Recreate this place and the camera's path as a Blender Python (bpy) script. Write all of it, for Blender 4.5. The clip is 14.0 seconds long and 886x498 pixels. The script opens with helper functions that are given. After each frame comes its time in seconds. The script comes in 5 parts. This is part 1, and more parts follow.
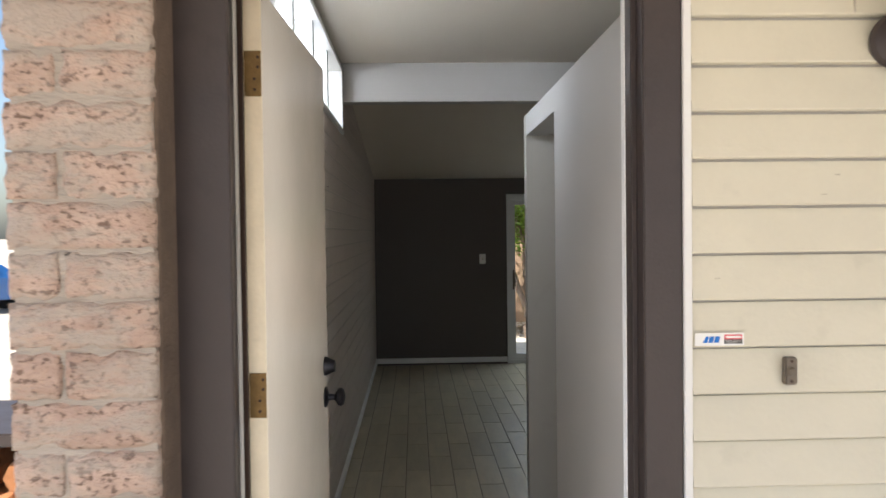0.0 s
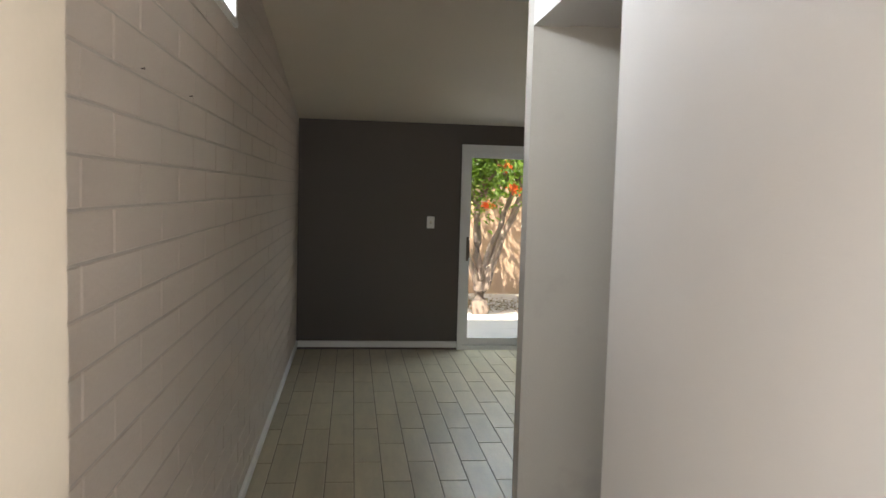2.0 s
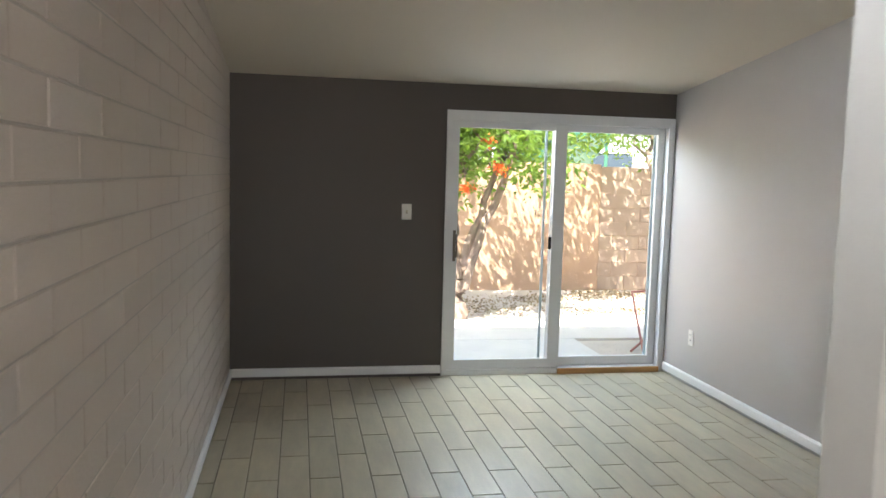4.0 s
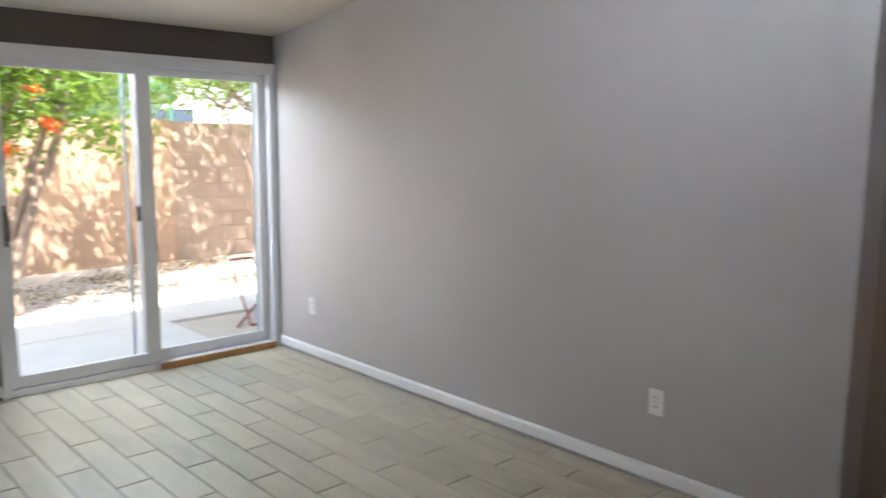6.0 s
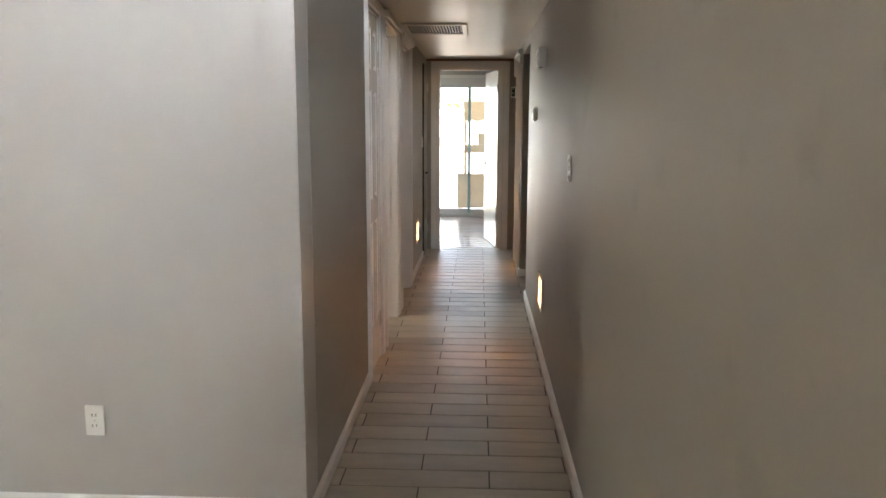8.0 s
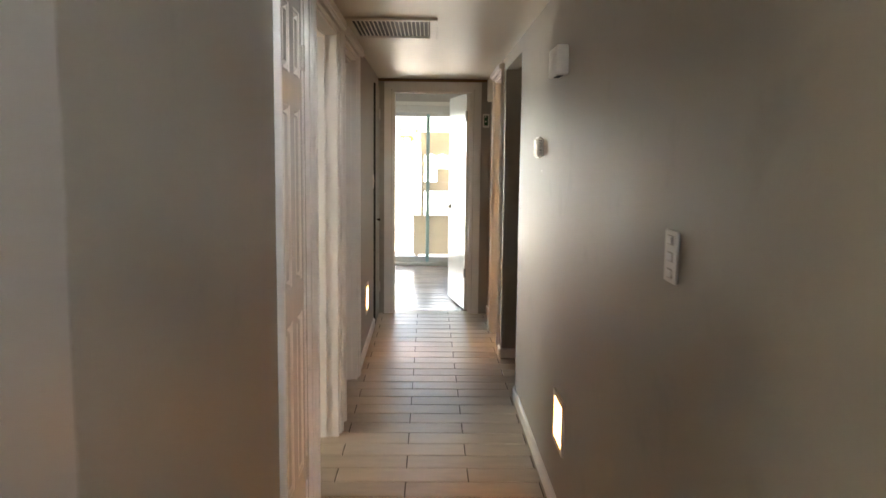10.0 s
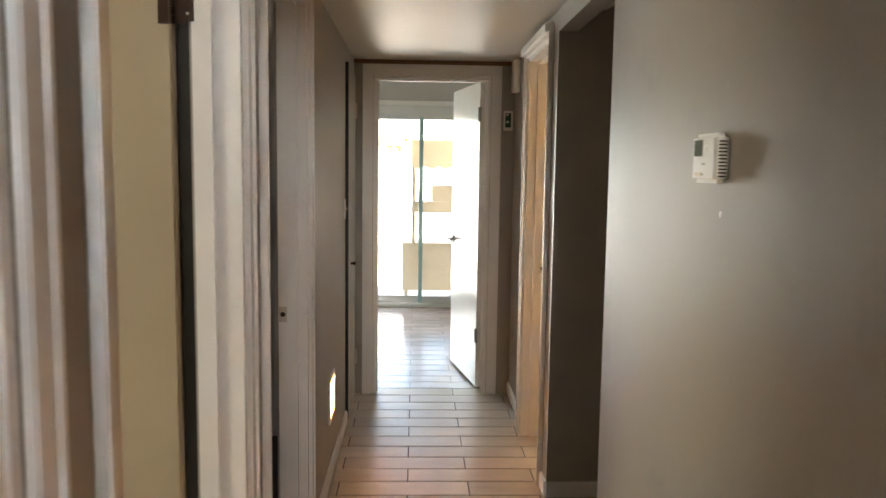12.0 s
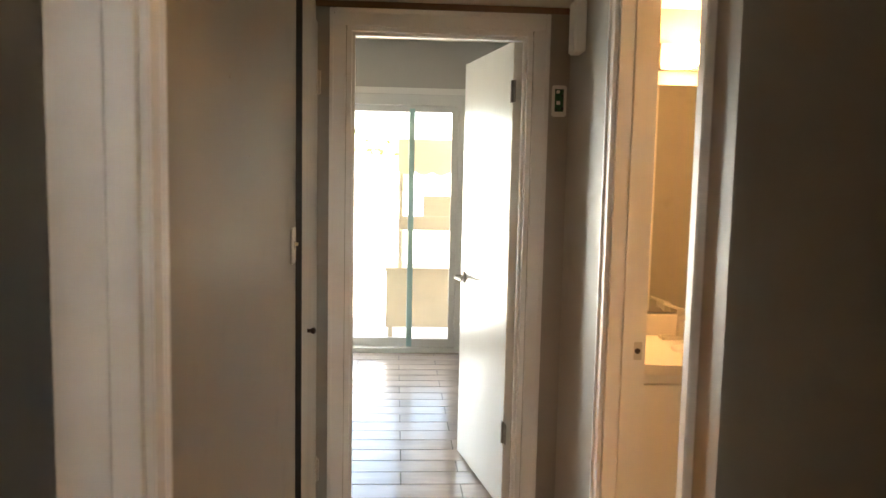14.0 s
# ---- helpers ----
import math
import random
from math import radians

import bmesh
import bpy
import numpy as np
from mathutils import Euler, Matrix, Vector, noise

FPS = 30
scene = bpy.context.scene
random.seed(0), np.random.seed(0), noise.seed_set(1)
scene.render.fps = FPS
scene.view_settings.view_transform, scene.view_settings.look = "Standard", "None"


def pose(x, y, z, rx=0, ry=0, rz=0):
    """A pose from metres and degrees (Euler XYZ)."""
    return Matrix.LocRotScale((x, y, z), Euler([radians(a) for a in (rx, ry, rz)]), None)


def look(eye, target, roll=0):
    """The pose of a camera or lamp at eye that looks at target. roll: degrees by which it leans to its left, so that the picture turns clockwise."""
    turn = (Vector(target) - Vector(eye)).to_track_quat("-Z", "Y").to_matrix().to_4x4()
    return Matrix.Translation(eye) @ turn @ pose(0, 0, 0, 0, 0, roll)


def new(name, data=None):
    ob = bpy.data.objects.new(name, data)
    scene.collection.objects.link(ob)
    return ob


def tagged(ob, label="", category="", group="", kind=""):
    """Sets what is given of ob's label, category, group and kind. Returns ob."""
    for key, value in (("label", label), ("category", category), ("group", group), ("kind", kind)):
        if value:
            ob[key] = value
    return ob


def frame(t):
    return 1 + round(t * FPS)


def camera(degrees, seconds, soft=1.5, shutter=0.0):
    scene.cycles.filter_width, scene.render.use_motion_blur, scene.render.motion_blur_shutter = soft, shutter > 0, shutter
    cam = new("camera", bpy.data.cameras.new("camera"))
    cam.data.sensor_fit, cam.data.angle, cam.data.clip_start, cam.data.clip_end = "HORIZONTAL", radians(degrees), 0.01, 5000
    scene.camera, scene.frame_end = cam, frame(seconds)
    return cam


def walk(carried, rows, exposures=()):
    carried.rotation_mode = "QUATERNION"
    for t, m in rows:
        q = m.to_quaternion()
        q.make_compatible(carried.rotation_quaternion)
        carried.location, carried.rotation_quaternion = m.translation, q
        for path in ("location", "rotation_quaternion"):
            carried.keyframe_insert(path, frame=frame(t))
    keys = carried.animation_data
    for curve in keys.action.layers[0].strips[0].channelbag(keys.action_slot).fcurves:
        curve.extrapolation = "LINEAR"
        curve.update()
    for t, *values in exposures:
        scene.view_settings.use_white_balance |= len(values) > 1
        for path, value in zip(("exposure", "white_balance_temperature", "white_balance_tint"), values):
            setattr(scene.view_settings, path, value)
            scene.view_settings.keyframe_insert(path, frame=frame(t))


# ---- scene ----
cam = camera(60.0, 14.0, shutter=0.35)
PATH = [
    (0, (0.461, 1.062, 1.538), (0.534, 3.06, 1.494), -0.7),
    (0.5, (0.493, 1.436, 1.532), (0.582, 3.434, 1.476), 0.9),
    (1, (0.484, 1.852, 1.521), (0.622, 3.845, 1.44), 1.6),
    (1.5, (0.503, 2.276, 1.501), (0.709, 4.262, 1.381), 1.6),
    (2, (0.501, 2.692, 1.516), (0.738, 4.673, 1.367), 1.6),
    (4.5, (0.449, 4.702, 1.495), (0.94, 6.629, 1.281), 1.5),
    (5, (0.401, 4.901, 1.492), (1.175, 6.73, 1.254), 1.2),
    (5.5, (0.408, 5.087, 1.461), (1.479, 6.757, 1.206), 0.9),
    (6, (0.496, 5.229, 1.462), (1.849, 6.676, 1.182), 0.4),
    (6.5, (0.549, 5.332, 1.429), (2.215, 6.402, 1.148), 0.1),
    (7, (0.597, 5.439, 1.438), (2.48, 6.036, 1.125), 0.5),
    (7.5, (0.626, 5.49, 1.422), (2.582, 5.766, 1.109), -0.2),
    (8, (0.758, 5.542, 1.419), (2.73, 5.632, 1.095), 0.2),
    (10.5, (3.004, 5.689, 1.442), (4.99, 5.641, 1.209), 0.6),
    (11, (3.535, 5.706, 1.446), (5.522, 5.646, 1.223), 0.6),
    (11.5, (4.069, 5.735, 1.452), (6.056, 5.669, 1.236), 0.7),
    (12, (4.556, 5.741, 1.455), (6.544, 5.668, 1.245), 0.8),
    (12.5, (5.013, 5.772, 1.455), (7.001, 5.693, 1.251), 0.9),
    (13, (5.462, 5.772, 1.430), (7.451, 5.682, 1.240), 0.9),
    (13.5, (5.908, 5.820, 1.436), (7.895, 5.696, 1.243), 1.1),
    (14, (6.336, 5.811, 1.454), (8.323, 5.685, 1.261), 1.2),
]
walk(cam, [(t, look(eye, target, roll)) for t, eye, target, roll in PATH],
     exposures=[(0, 0.63, 6350, 10), (0.5, 0.72, 6400, 10), (1, 0.98, 6200, 10), (1.5, 1.25, 6900, 10), (2, 1.65, 6700, 10), (4.5, 2.35, 6300, 12),
                (5.5, 2.3, 6200, 16), (6.5, 2.3, 6300, 16), (7, 2.8, 6900, 12), (7.5, 3.1, 6800, 12), (8, 3.22, 6800, 12), (10.5, 3.65, 7150, 10),
                (11, 3.75, 7050, 10), (11.5, 3.75, 7000, 10), (12, 3.55, 7050, 10), (13, 3.75, 6700, 10), (14, 3.87, 7600, 10)])

# ---------------------------------------------------------------- world and sun
SUN_TO = Vector((-0.25, -0.45, 0.866)).normalized()
world = bpy.data.worlds.new("sky")
scene.world = world
world.use_nodes = True
wn = world.node_tree
wn.nodes.clear()
w_out = wn.nodes.new("ShaderNodeOutputWorld")
w_bg = wn.nodes.new("ShaderNodeBackground")
w_sky = wn.nodes.new("ShaderNodeTexSky")
w_sky.sky_type = "NISHITA"
w_sky.sun_disc = False
w_sky.sun_elevation = math.asin(SUN_TO.z)
w_sky.sun_rotation = math.atan2(SUN_TO.x, SUN_TO.y)
w_sky.dust_density = 2.5
w_bg.inputs["Strength"].default_value = 0.15
wn.links.new(w_sky.outputs[0], w_bg.inputs["Color"])
wn.links.new(w_bg.outputs[0], w_out.inputs["Surface"])

sun = new("sun", bpy.data.lights.new("sun", "SUN"))
sun.data.energy = 5.0
sun.data.angle = radians(0.5)
sun.data.color = (1.0, 0.95, 0.86)
sun.matrix_world = look(SUN_TO * 40, (0, 0, 0))


def opening_fill(name, at, target, width, height, watts, colour):
    """An area lamp added in or just outside an opening to boost its daylight."""
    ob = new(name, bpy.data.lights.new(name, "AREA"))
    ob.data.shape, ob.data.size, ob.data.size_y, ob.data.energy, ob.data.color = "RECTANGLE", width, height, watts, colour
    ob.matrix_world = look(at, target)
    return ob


# Fill lamps: clerestory and patio ones stand outside; room one in an unseen window.
clerestory = opening_fill("fill_clerestory", (-0.36, 4.6, 2.43), (3.31, 7.0, 1.6), 1.9, 0.42, 11.0, (0.82, 0.90, 1.0))
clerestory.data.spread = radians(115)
opening_fill("fill_front_door", (0.47, 2.70, 1.05), (0.50, 4.0, 0.95), 0.58, 2.0, 4.2, (0.90, 0.94, 1.0))
opening_fill("fill_bedroom", (12.64, 6.68, 1.05), (11.0, 6.68, 1.05), 0.62, 1.8, 3.4, (0.82, 0.95, 1.0))
opening_fill("fill_patio_door", (2.05, 10.42, 2.11), (2.05, 9.6, 0.9), 0.85, 0.55, 11.5, (0.76, 0.88, 1.0))
opening_fill("fill_room", (4.75, 9.40, 1.45), (4.75, 8.0, 1.45), 0.85, 1.0, 5.0, (1.0, 0.94, 0.80))


# ---------------------------------------------------------------- materials
def srgb(r, g, b):
    return tuple(c / 12.92 if c <= 0.04045 else ((c + 0.055) / 1.055) ** 2.4 for c in (r, g, b))


def material(name, colour, rough=0.5, metal=0.0, vary=0.12, scale=3.0, grain=60.0, bump=0.1, stretch=(1, 1, 1),
             tint=None, island=0.0, per_object=0.0, coat=0.0, specular=0.5, stain=0.0, stain_size=11.0, through_light=None, stain_at=0.62, smear=None):
    """A paint, plaster, wood or stone: two scales of mottling, relief, and an uneven gloss."""
    m = bpy.data.materials.new(name)
    m.use_nodes = True
    nt = m.node_tree
    bsdf = nt.nodes["Principled BSDF"]
    link = nt.links.new
    mp = nt.nodes.new("ShaderNodeMapping")
    mp.inputs["Scale"].default_value = stretch
    geo = nt.nodes.new("ShaderNodeNewGeometry")
    link(geo.outputs["Position"], mp.inputs["Vector"])
    big = nt.nodes.new("ShaderNodeTexNoise")
    big.inputs["Scale"].default_value = scale
    big.inputs["Detail"].default_value = 5
    big.inputs["Roughness"].default_value = 0.6
    fine = nt.nodes.new("ShaderNodeTexNoise")
    fine.inputs["Scale"].default_value = grain
    fine.inputs["Detail"].default_value = 4
    link(mp.outputs[0], big.inputs["Vector"])
    link(mp.outputs[0], fine.inputs["Vector"])
    mix = nt.nodes.new("ShaderNodeMix")
    mix.data_type = "RGBA"
    a = [max(0.0, c * (1 - vary)) for c in colour]
    b = [min(1.0, c * (1 + vary)) for c in (tint or colour)]
    mix.inputs["A"].default_value = (*a, 1)
    mix.inputs["B"].default_value = (*b, 1)
    add = nt.nodes.new("ShaderNodeMath")
    add.operation = "MULTIPLY_ADD"
    add.inputs[1].default_value = 0.35
    link(fine.outputs["Fac"], add.inputs[0])
    half = nt.nodes.new("ShaderNodeMath")
    half.operation = "MULTIPLY_ADD"
    half.inputs[1].default_value = 1.5
    half.inputs[2].default_value = -0.42
    link(big.outputs["Fac"], half.inputs[0])
    link(half.outputs[0], add.inputs[2])
    fac = add.outputs[0]
    if island or per_object:
        src = geo.outputs["Random Per Island"] if island else nt.nodes.new("ShaderNodeObjectInfo").outputs["Random"]
        rnd = nt.nodes.new("ShaderNodeMath")
        rnd.operation = "MULTIPLY_ADD"
        rnd.inputs[1].default_value = island or per_object
        link(src, rnd.inputs[0])
        link(fac, rnd.inputs[2])
        sub = nt.nodes.new("ShaderNodeMath")
        sub.operation = "SUBTRACT"
        sub.inputs[1].default_value = 0.5 * (island or per_object)
        link(rnd.outputs[0], sub.inputs[0])
        fac = sub.outputs[0]
    link(fac, mix.inputs["Factor"])
    col = mix.outputs["Result"]
    if stain:
        blot = nt.nodes.new("ShaderNodeTexNoise")
        blot.inputs["Scale"].default_value = stain_size
        blot.inputs["Detail"].default_value = 7
        link(mp.outputs[0], blot.inputs["Vector"])
        ramp = nt.nodes.new("ShaderNodeValToRGB")
        ramp.color_ramp.elements[0].position = stain_at
        ramp.color_ramp.elements[1].position = stain_at + 0.09
        ramp.color_ramp.elements[0].color = (0, 0, 0, 1)
        ramp.color_ramp.elements[1].color = (stain, stain, stain, 1)
        link(blot.outputs["Fac"], ramp.inputs[0])
        dark = nt.nodes.new("ShaderNodeMix")
        dark.data_type = "RGBA"
        dark.inputs["B"].default_value = (*[c * 0.45 for c in colour], 1)
        link(ramp.outputs[0], dark.inputs["Factor"])
        link(col, dark.inputs["A"])
        col = dark.outputs["Result"]
    if smear:
        # Mortar wiped over the face in long, broken streaks.
        wide = nt.nodes.new("ShaderNodeMapping")
        wide.inputs["Scale"].default_value = (5, 5, 17)
        link(geo.outputs["Position"], wide.inputs["Vector"])
        streak = nt.nodes.new("ShaderNodeTexNoise")
        streak.inputs["Scale"].default_value = 1.0
        streak.inputs["Detail"].default_value = 9
        streak.inputs["Roughness"].default_value = 0.68
        link(wide.outputs[0], streak.inputs["Vector"])
        edge = nt.nodes.new("ShaderNodeValToRGB")
        edge.color_ramp.elements[0].position = 0.44
        edge.color_ramp.elements[1].position = 0.58
        edge.color_ramp.elements[0].color = (0, 0, 0, 1)
        edge.color_ramp.elements[1].color = (0.85, 0.85, 0.85, 1)
        link(streak.outputs["Fac"], edge.inputs[0])
        wiped = nt.nodes.new("ShaderNodeMix")
        wiped.data_type = "RGBA"
        wiped.inputs["B"].default_value = (*smear, 1)
        link(edge.outputs[0], wiped.inputs["Factor"])
        link(col, wiped.inputs["A"])
        col = wiped.outputs["Result"]
    link(col, bsdf.inputs["Base Color"])
    rr = nt.nodes.new("ShaderNodeMath")
    rr.operation = "MULTIPLY_ADD"
    rr.inputs[1].default_value = 0.22
    rr.inputs[2].default_value = rough - 0.11
    rr.use_clamp = True
    link(big.outputs["Fac"], rr.inputs[0])
    link(rr.outputs[0], bsdf.inputs["Roughness"])
    bsdf.inputs["Metallic"].default_value = metal
    bsdf.inputs["Specular IOR Level"].default_value = specular
    bsdf.inputs["Coat Weight"].default_value = coat
    if bump:
        bp = nt.nodes.new("ShaderNodeBump")
        bp.inputs["Strength"].default_value = bump
        bp.inputs["Distance"].default_value = 0.01
        link(fine.outputs["Fac"], bp.inputs["Height"])
        link(bp.outputs[0], bsdf.inputs["Normal"])
    if through_light:
        tr = nt.nodes.new("ShaderNodeBsdfTranslucent")
        tr.inputs["Color"].default_value = (*through_light, 1)
        both = nt.nodes.new("ShaderNodeMixShader")
        both.inputs[0].default_value = 0.42
        link(bsdf.outputs[0], both.inputs[1])
        link(tr.outputs[0], both.inputs[2])
        link(both.outputs[0], nt.nodes["Material Output"].inputs["Surface"])
    return m


def glass_material(name, tint=(1, 1, 1), rough=0.0):
    m = bpy.data.materials.new(name)
    m.use_nodes = True
    b = m.node_tree.nodes["Principled BSDF"]
    b.inputs["Base Color"].default_value = (*tint, 1)
    b.inputs["Roughness"].default_value = rough
    b.inputs["Transmission Weight"].default_value = 1.0
    b.inputs["IOR"].default_value = 1.02
    b.inputs["Specular IOR Level"].default_value = 0.9
    return m


def glow_material(name, colour, strength):
    m = bpy.data.materials.new(name)
    m.use_nodes = True
    b = m.node_tree.nodes["Principled BSDF"]
    b.inputs["Base Color"].default_value = (0.8, 0.78, 0.72, 1)
    b.inputs["Emission Color"].default_value = (*colour, 1)
    b.inputs["Emission Strength"].default_value = strength
    return m


M = {}
M["paint"] = material("grey_wall_paint", (0.45, 0.429, 0.406), 0.42, vary=0.05, scale=1.6, grain=160, bump=0.06)
# The living room's grey, coloured darker to hold the hall's dimness.
M["paint_hall"] = material("dimmed_grey_paint", (0.36, 0.335, 0.295), 0.47, vary=0.06, scale=2.2, grain=140, bump=0.06, specular=0.32, stain=0.16, stain_size=5.0)
# Back wall colour, far darker than the other walls.
M["back_dark"] = material("dark_back_wall", (0.092, 0.074, 0.06), 0.55, vary=0.06, scale=1.6, grain=160, bump=0.06)
M["block_paint"] = material("painted_block", (0.54, 0.465, 0.405), 0.5, vary=0.06, scale=5, grain=70, bump=0.22, per_object=0.25)
M["joint_paint"] = material("painted_mortar", (0.45, 0.405, 0.36), 0.6, vary=0.08, scale=8, grain=90, bump=0.35)
M["ceiling"] = material("ceiling_plaster", (0.64, 0.57, 0.475), 0.6, vary=0.04, scale=1.2, grain=110, bump=0.14)
M["hall_ceiling"] = material("hall_ceiling_plaster", (0.72, 0.68, 0.60), 0.42, vary=0.04, scale=1.5, grain=110, bump=0.1)
M["white_trim"] = material("white_trim_paint", (0.78, 0.77, 0.75), 0.40, vary=0.02, scale=5, grain=120, bump=0.02)
M["white_door"] = material("white_door_paint", (0.80, 0.78, 0.74), 0.2, vary=0.03, scale=4, grain=90, bump=0.04, stretch=(1, 1, 0.15))
M["front_paint"] = material("front_door_paint", (0.72, 0.63, 0.51), 0.2, vary=0.03, scale=3, grain=90, bump=0.04)
# Door colour carrying the cream cast of the room's yellowish light.
M["cream_cast_door"] = material("cream_cast_paint", (0.56, 0.50, 0.39), 0.40, vary=0.04, scale=3, grain=90, bump=0.05)
M["cream_edge"] = material("cream_door_edge", (0.68, 0.58, 0.42), 0.5, vary=0.1, scale=14, grain=90, bump=0.1, stain=0.3)
M["brown_frame"] = material("dark_brown_paint", (0.046, 0.034, 0.032), 0.41, vary=0.15, scale=9, grain=120, bump=0.08, stain=0.25)
M["vinyl"] = material("white_vinyl", (0.72, 0.72, 0.71), 0.41, vary=0.04, scale=4, grain=50, bump=0.02)
M["screen"] = material("grey_blue_aluminium", (0.48, 0.56, 0.60), 0.4, metal=0.2, vary=0.1, scale=8, grain=60, bump=0.02)
M["siding"] = material("cream_siding", (0.67, 0.63, 0.51), 0.55, vary=0.06, scale=4, grain=80, bump=0.08, stretch=(1, 1, 1), stain=0.12)
M["brick"] = material("slump_brick", (0.45, 0.30, 0.232), 0.92, vary=0.18, scale=16, grain=110, bump=1.0, stretch=(0.65, 1, 1), tint=(0.54, 0.41, 0.335), per_object=0.3, stain=1.0, stain_size=85.0, stain_at=0.545, smear=(0.44, 0.38, 0.325))
M["side_brown"] = material("dark_brown_mortar", (0.17, 0.125, 0.095), 0.9, vary=0.3, scale=14, grain=120, bump=0.7, stain=0.4, stain_size=25)
M["mortar"] = material("grey_mortar", (0.43, 0.375, 0.32), 0.95, vary=0.22, scale=20, grain=110, bump=1.0, stretch=(0.25, 1, 1), stain=0.35, stain_size=30.0)
M["tile"] = material("wood_look_tile", (0.465, 0.41, 0.30), 0.40, vary=0.24, scale=10, grain=45, bump=0.05, stretch=(1.0, 0.22, 1), per_object=0.4)
M["tile_hall"] = material("wood_look_tile_cross", (0.50, 0.435, 0.36), 0.39, vary=0.24, scale=10, grain=45, bump=0.05, stretch=(1.0, 0.22, 1), per_object=0.4)
# The hall's tile again, coloured browner to suit the bedroom's light.
M["tile_bedroom_browned"] = material("wood_look_tile_browned", (0.34, 0.275, 0.24), 0.2, vary=0.24, scale=10, grain=45, bump=0.05, stretch=(1.0, 0.22, 1), island=0.4)
M["tile_rest"] = material("wood_look_tile_far", (0.46, 0.405, 0.30), 0.40, vary=0.24, scale=10, grain=45, bump=0.05, stretch=(1.0, 0.22, 1), island=0.4)
M["grout"] = material("dark_grout", (0.085, 0.07, 0.055), 0.9, vary=0.2, scale=20, grain=120, bump=0.3)
M["black_metal"] = material("black_bronze", (0.012, 0.01, 0.012), 0.4, metal=0.6, vary=0.2, scale=30, grain=100, bump=0.02)
M["brass"] = material("aged_brass", (0.20, 0.125, 0.05), 0.45, metal=0.85, vary=0.3, scale=40, grain=180, bump=0.2, stain=0.5)
M["dark_hinge"] = material("dark_bronze_hinge", (0.05, 0.03, 0.022), 0.5, metal=0.7, vary=0.2, scale=40, grain=120, bump=0.1)
M["hinge_steel"] = material("tarnished_hinge_steel", (0.26, 0.235, 0.21), 0.45, metal=0.8, vary=0.15, scale=40, grain=120, bump=0.05)
M["nickel"] = material("brushed_nickel", (0.55, 0.52, 0.47), 0.4, metal=1.0, vary=0.08, scale=30, grain=120, bump=0.02)
M["plate"] = material("white_plastic", (0.78, 0.76, 0.71), 0.41, vary=0.03, scale=20, grain=80, bump=0.0)
M["toggle"] = material("ivory_plastic", (0.68, 0.60, 0.40), 0.41, vary=0.05, scale=30, grain=80, bump=0.0)
# Grey for small marks and seams; in switch slots it paints the shade.
M["grey_slot"] = material("shaded_plastic_slot", (0.42, 0.39, 0.33), 0.6, vary=0.05, scale=40, grain=80, bump=0.0)
# Near-black that paints the shade inside slots, gaps and recesses.
M["shade_black"] = material("shade_black", (0.03, 0.028, 0.026), 0.6, vary=0.2, scale=40, grain=80, bump=0.0)
M["bell"] = material("weathered_bronze_plastic", (0.16, 0.13, 0.10), 0.5, metal=0.3, vary=0.2, scale=60, grain=150, bump=0.1)
M["blue_ink"] = material("blue_ink", (0.01, 0.16, 0.55), 0.5, vary=0.03, bump=0)
M["red_ink"] = material("faded_red_ink", (0.72, 0.16, 0.18), 0.5, vary=0.1, bump=0)
M["black_ink"] = material("black_ink", (0.012, 0.012, 0.014), 0.5, vary=0.05, bump=0)
M["white_ink"] = material("white_sticker", (0.82, 0.81, 0.78), 0.4, vary=0.03, bump=0)
M["pcb"] = material("green_circuit_board", (0.012, 0.08, 0.03), 0.35, vary=0.3, scale=120, grain=300, bump=0.1)
M["lcd"] = material("grey_lcd", (0.10, 0.11, 0.08), 0.2, vary=0.05, bump=0)
M["concrete"] = material("patio_concrete", (0.60, 0.565, 0.515), 0.85, vary=0.1, scale=2.5, grain=90, bump=0.3, stain=0.12)
M["dirt"] = material("sandy_dirt", (0.54, 0.465, 0.38), 0.95, vary=0.2, scale=1.6, grain=28, bump=0.8, tint=(0.52, 0.45, 0.37), stain=0.3)
M["stucco"] = material("tan_stucco", (0.42, 0.28, 0.19), 0.95, vary=0.1, scale=2, grain=60, bump=0.6)
M["yard_block"] = material("tan_block", (0.36, 0.265, 0.20), 0.95, vary=0.1, scale=4, grain=60, bump=0.6, per_object=0.3)
M["bark"] = material("grey_brown_bark", (0.27, 0.20, 0.155), 0.95, vary=0.3, scale=14, grain=60, bump=1.0, stretch=(1, 1, 0.3))
M["leaf"] = material("green_leaf", (0.085, 0.17, 0.028), 0.5, through_light=(0.30, 0.45, 0.06), vary=0.25, scale=6, grain=40, bump=0, tint=(0.12, 0.19, 0.03), island=0.7)
M["flower"] = material("orange_flower", (0.80, 0.16, 0.03), 0.6, vary=0.15, scale=30, grain=60, bump=0, island=0.3)
M["litter"] = material("dry_leaf_litter", (0.24, 0.165, 0.10), 0.9, vary=0.3, scale=9, grain=40, bump=0, tint=(0.30, 0.22, 0.12), island=0.6)
M["oak_bar"] = material("varnished_wood", (0.42, 0.22, 0.075), 0.45, vary=0.2, scale=9, grain=60, bump=0.08, stretch=(0.1, 1, 1))
M["brown_strip"] = material("brown_gap_strip", (0.20, 0.115, 0.06), 0.7, vary=0.3, scale=12, grain=60, bump=0.15, stretch=(1, 0.1, 1), stain=0.3)
# Teal of backlight flare, painted onto an added strip.
M["teal_flare_strip"] = material("teal_backlight", (0.42, 0.66, 0.66), 0.35, vary=0.08, scale=8, grain=60, bump=0.02)
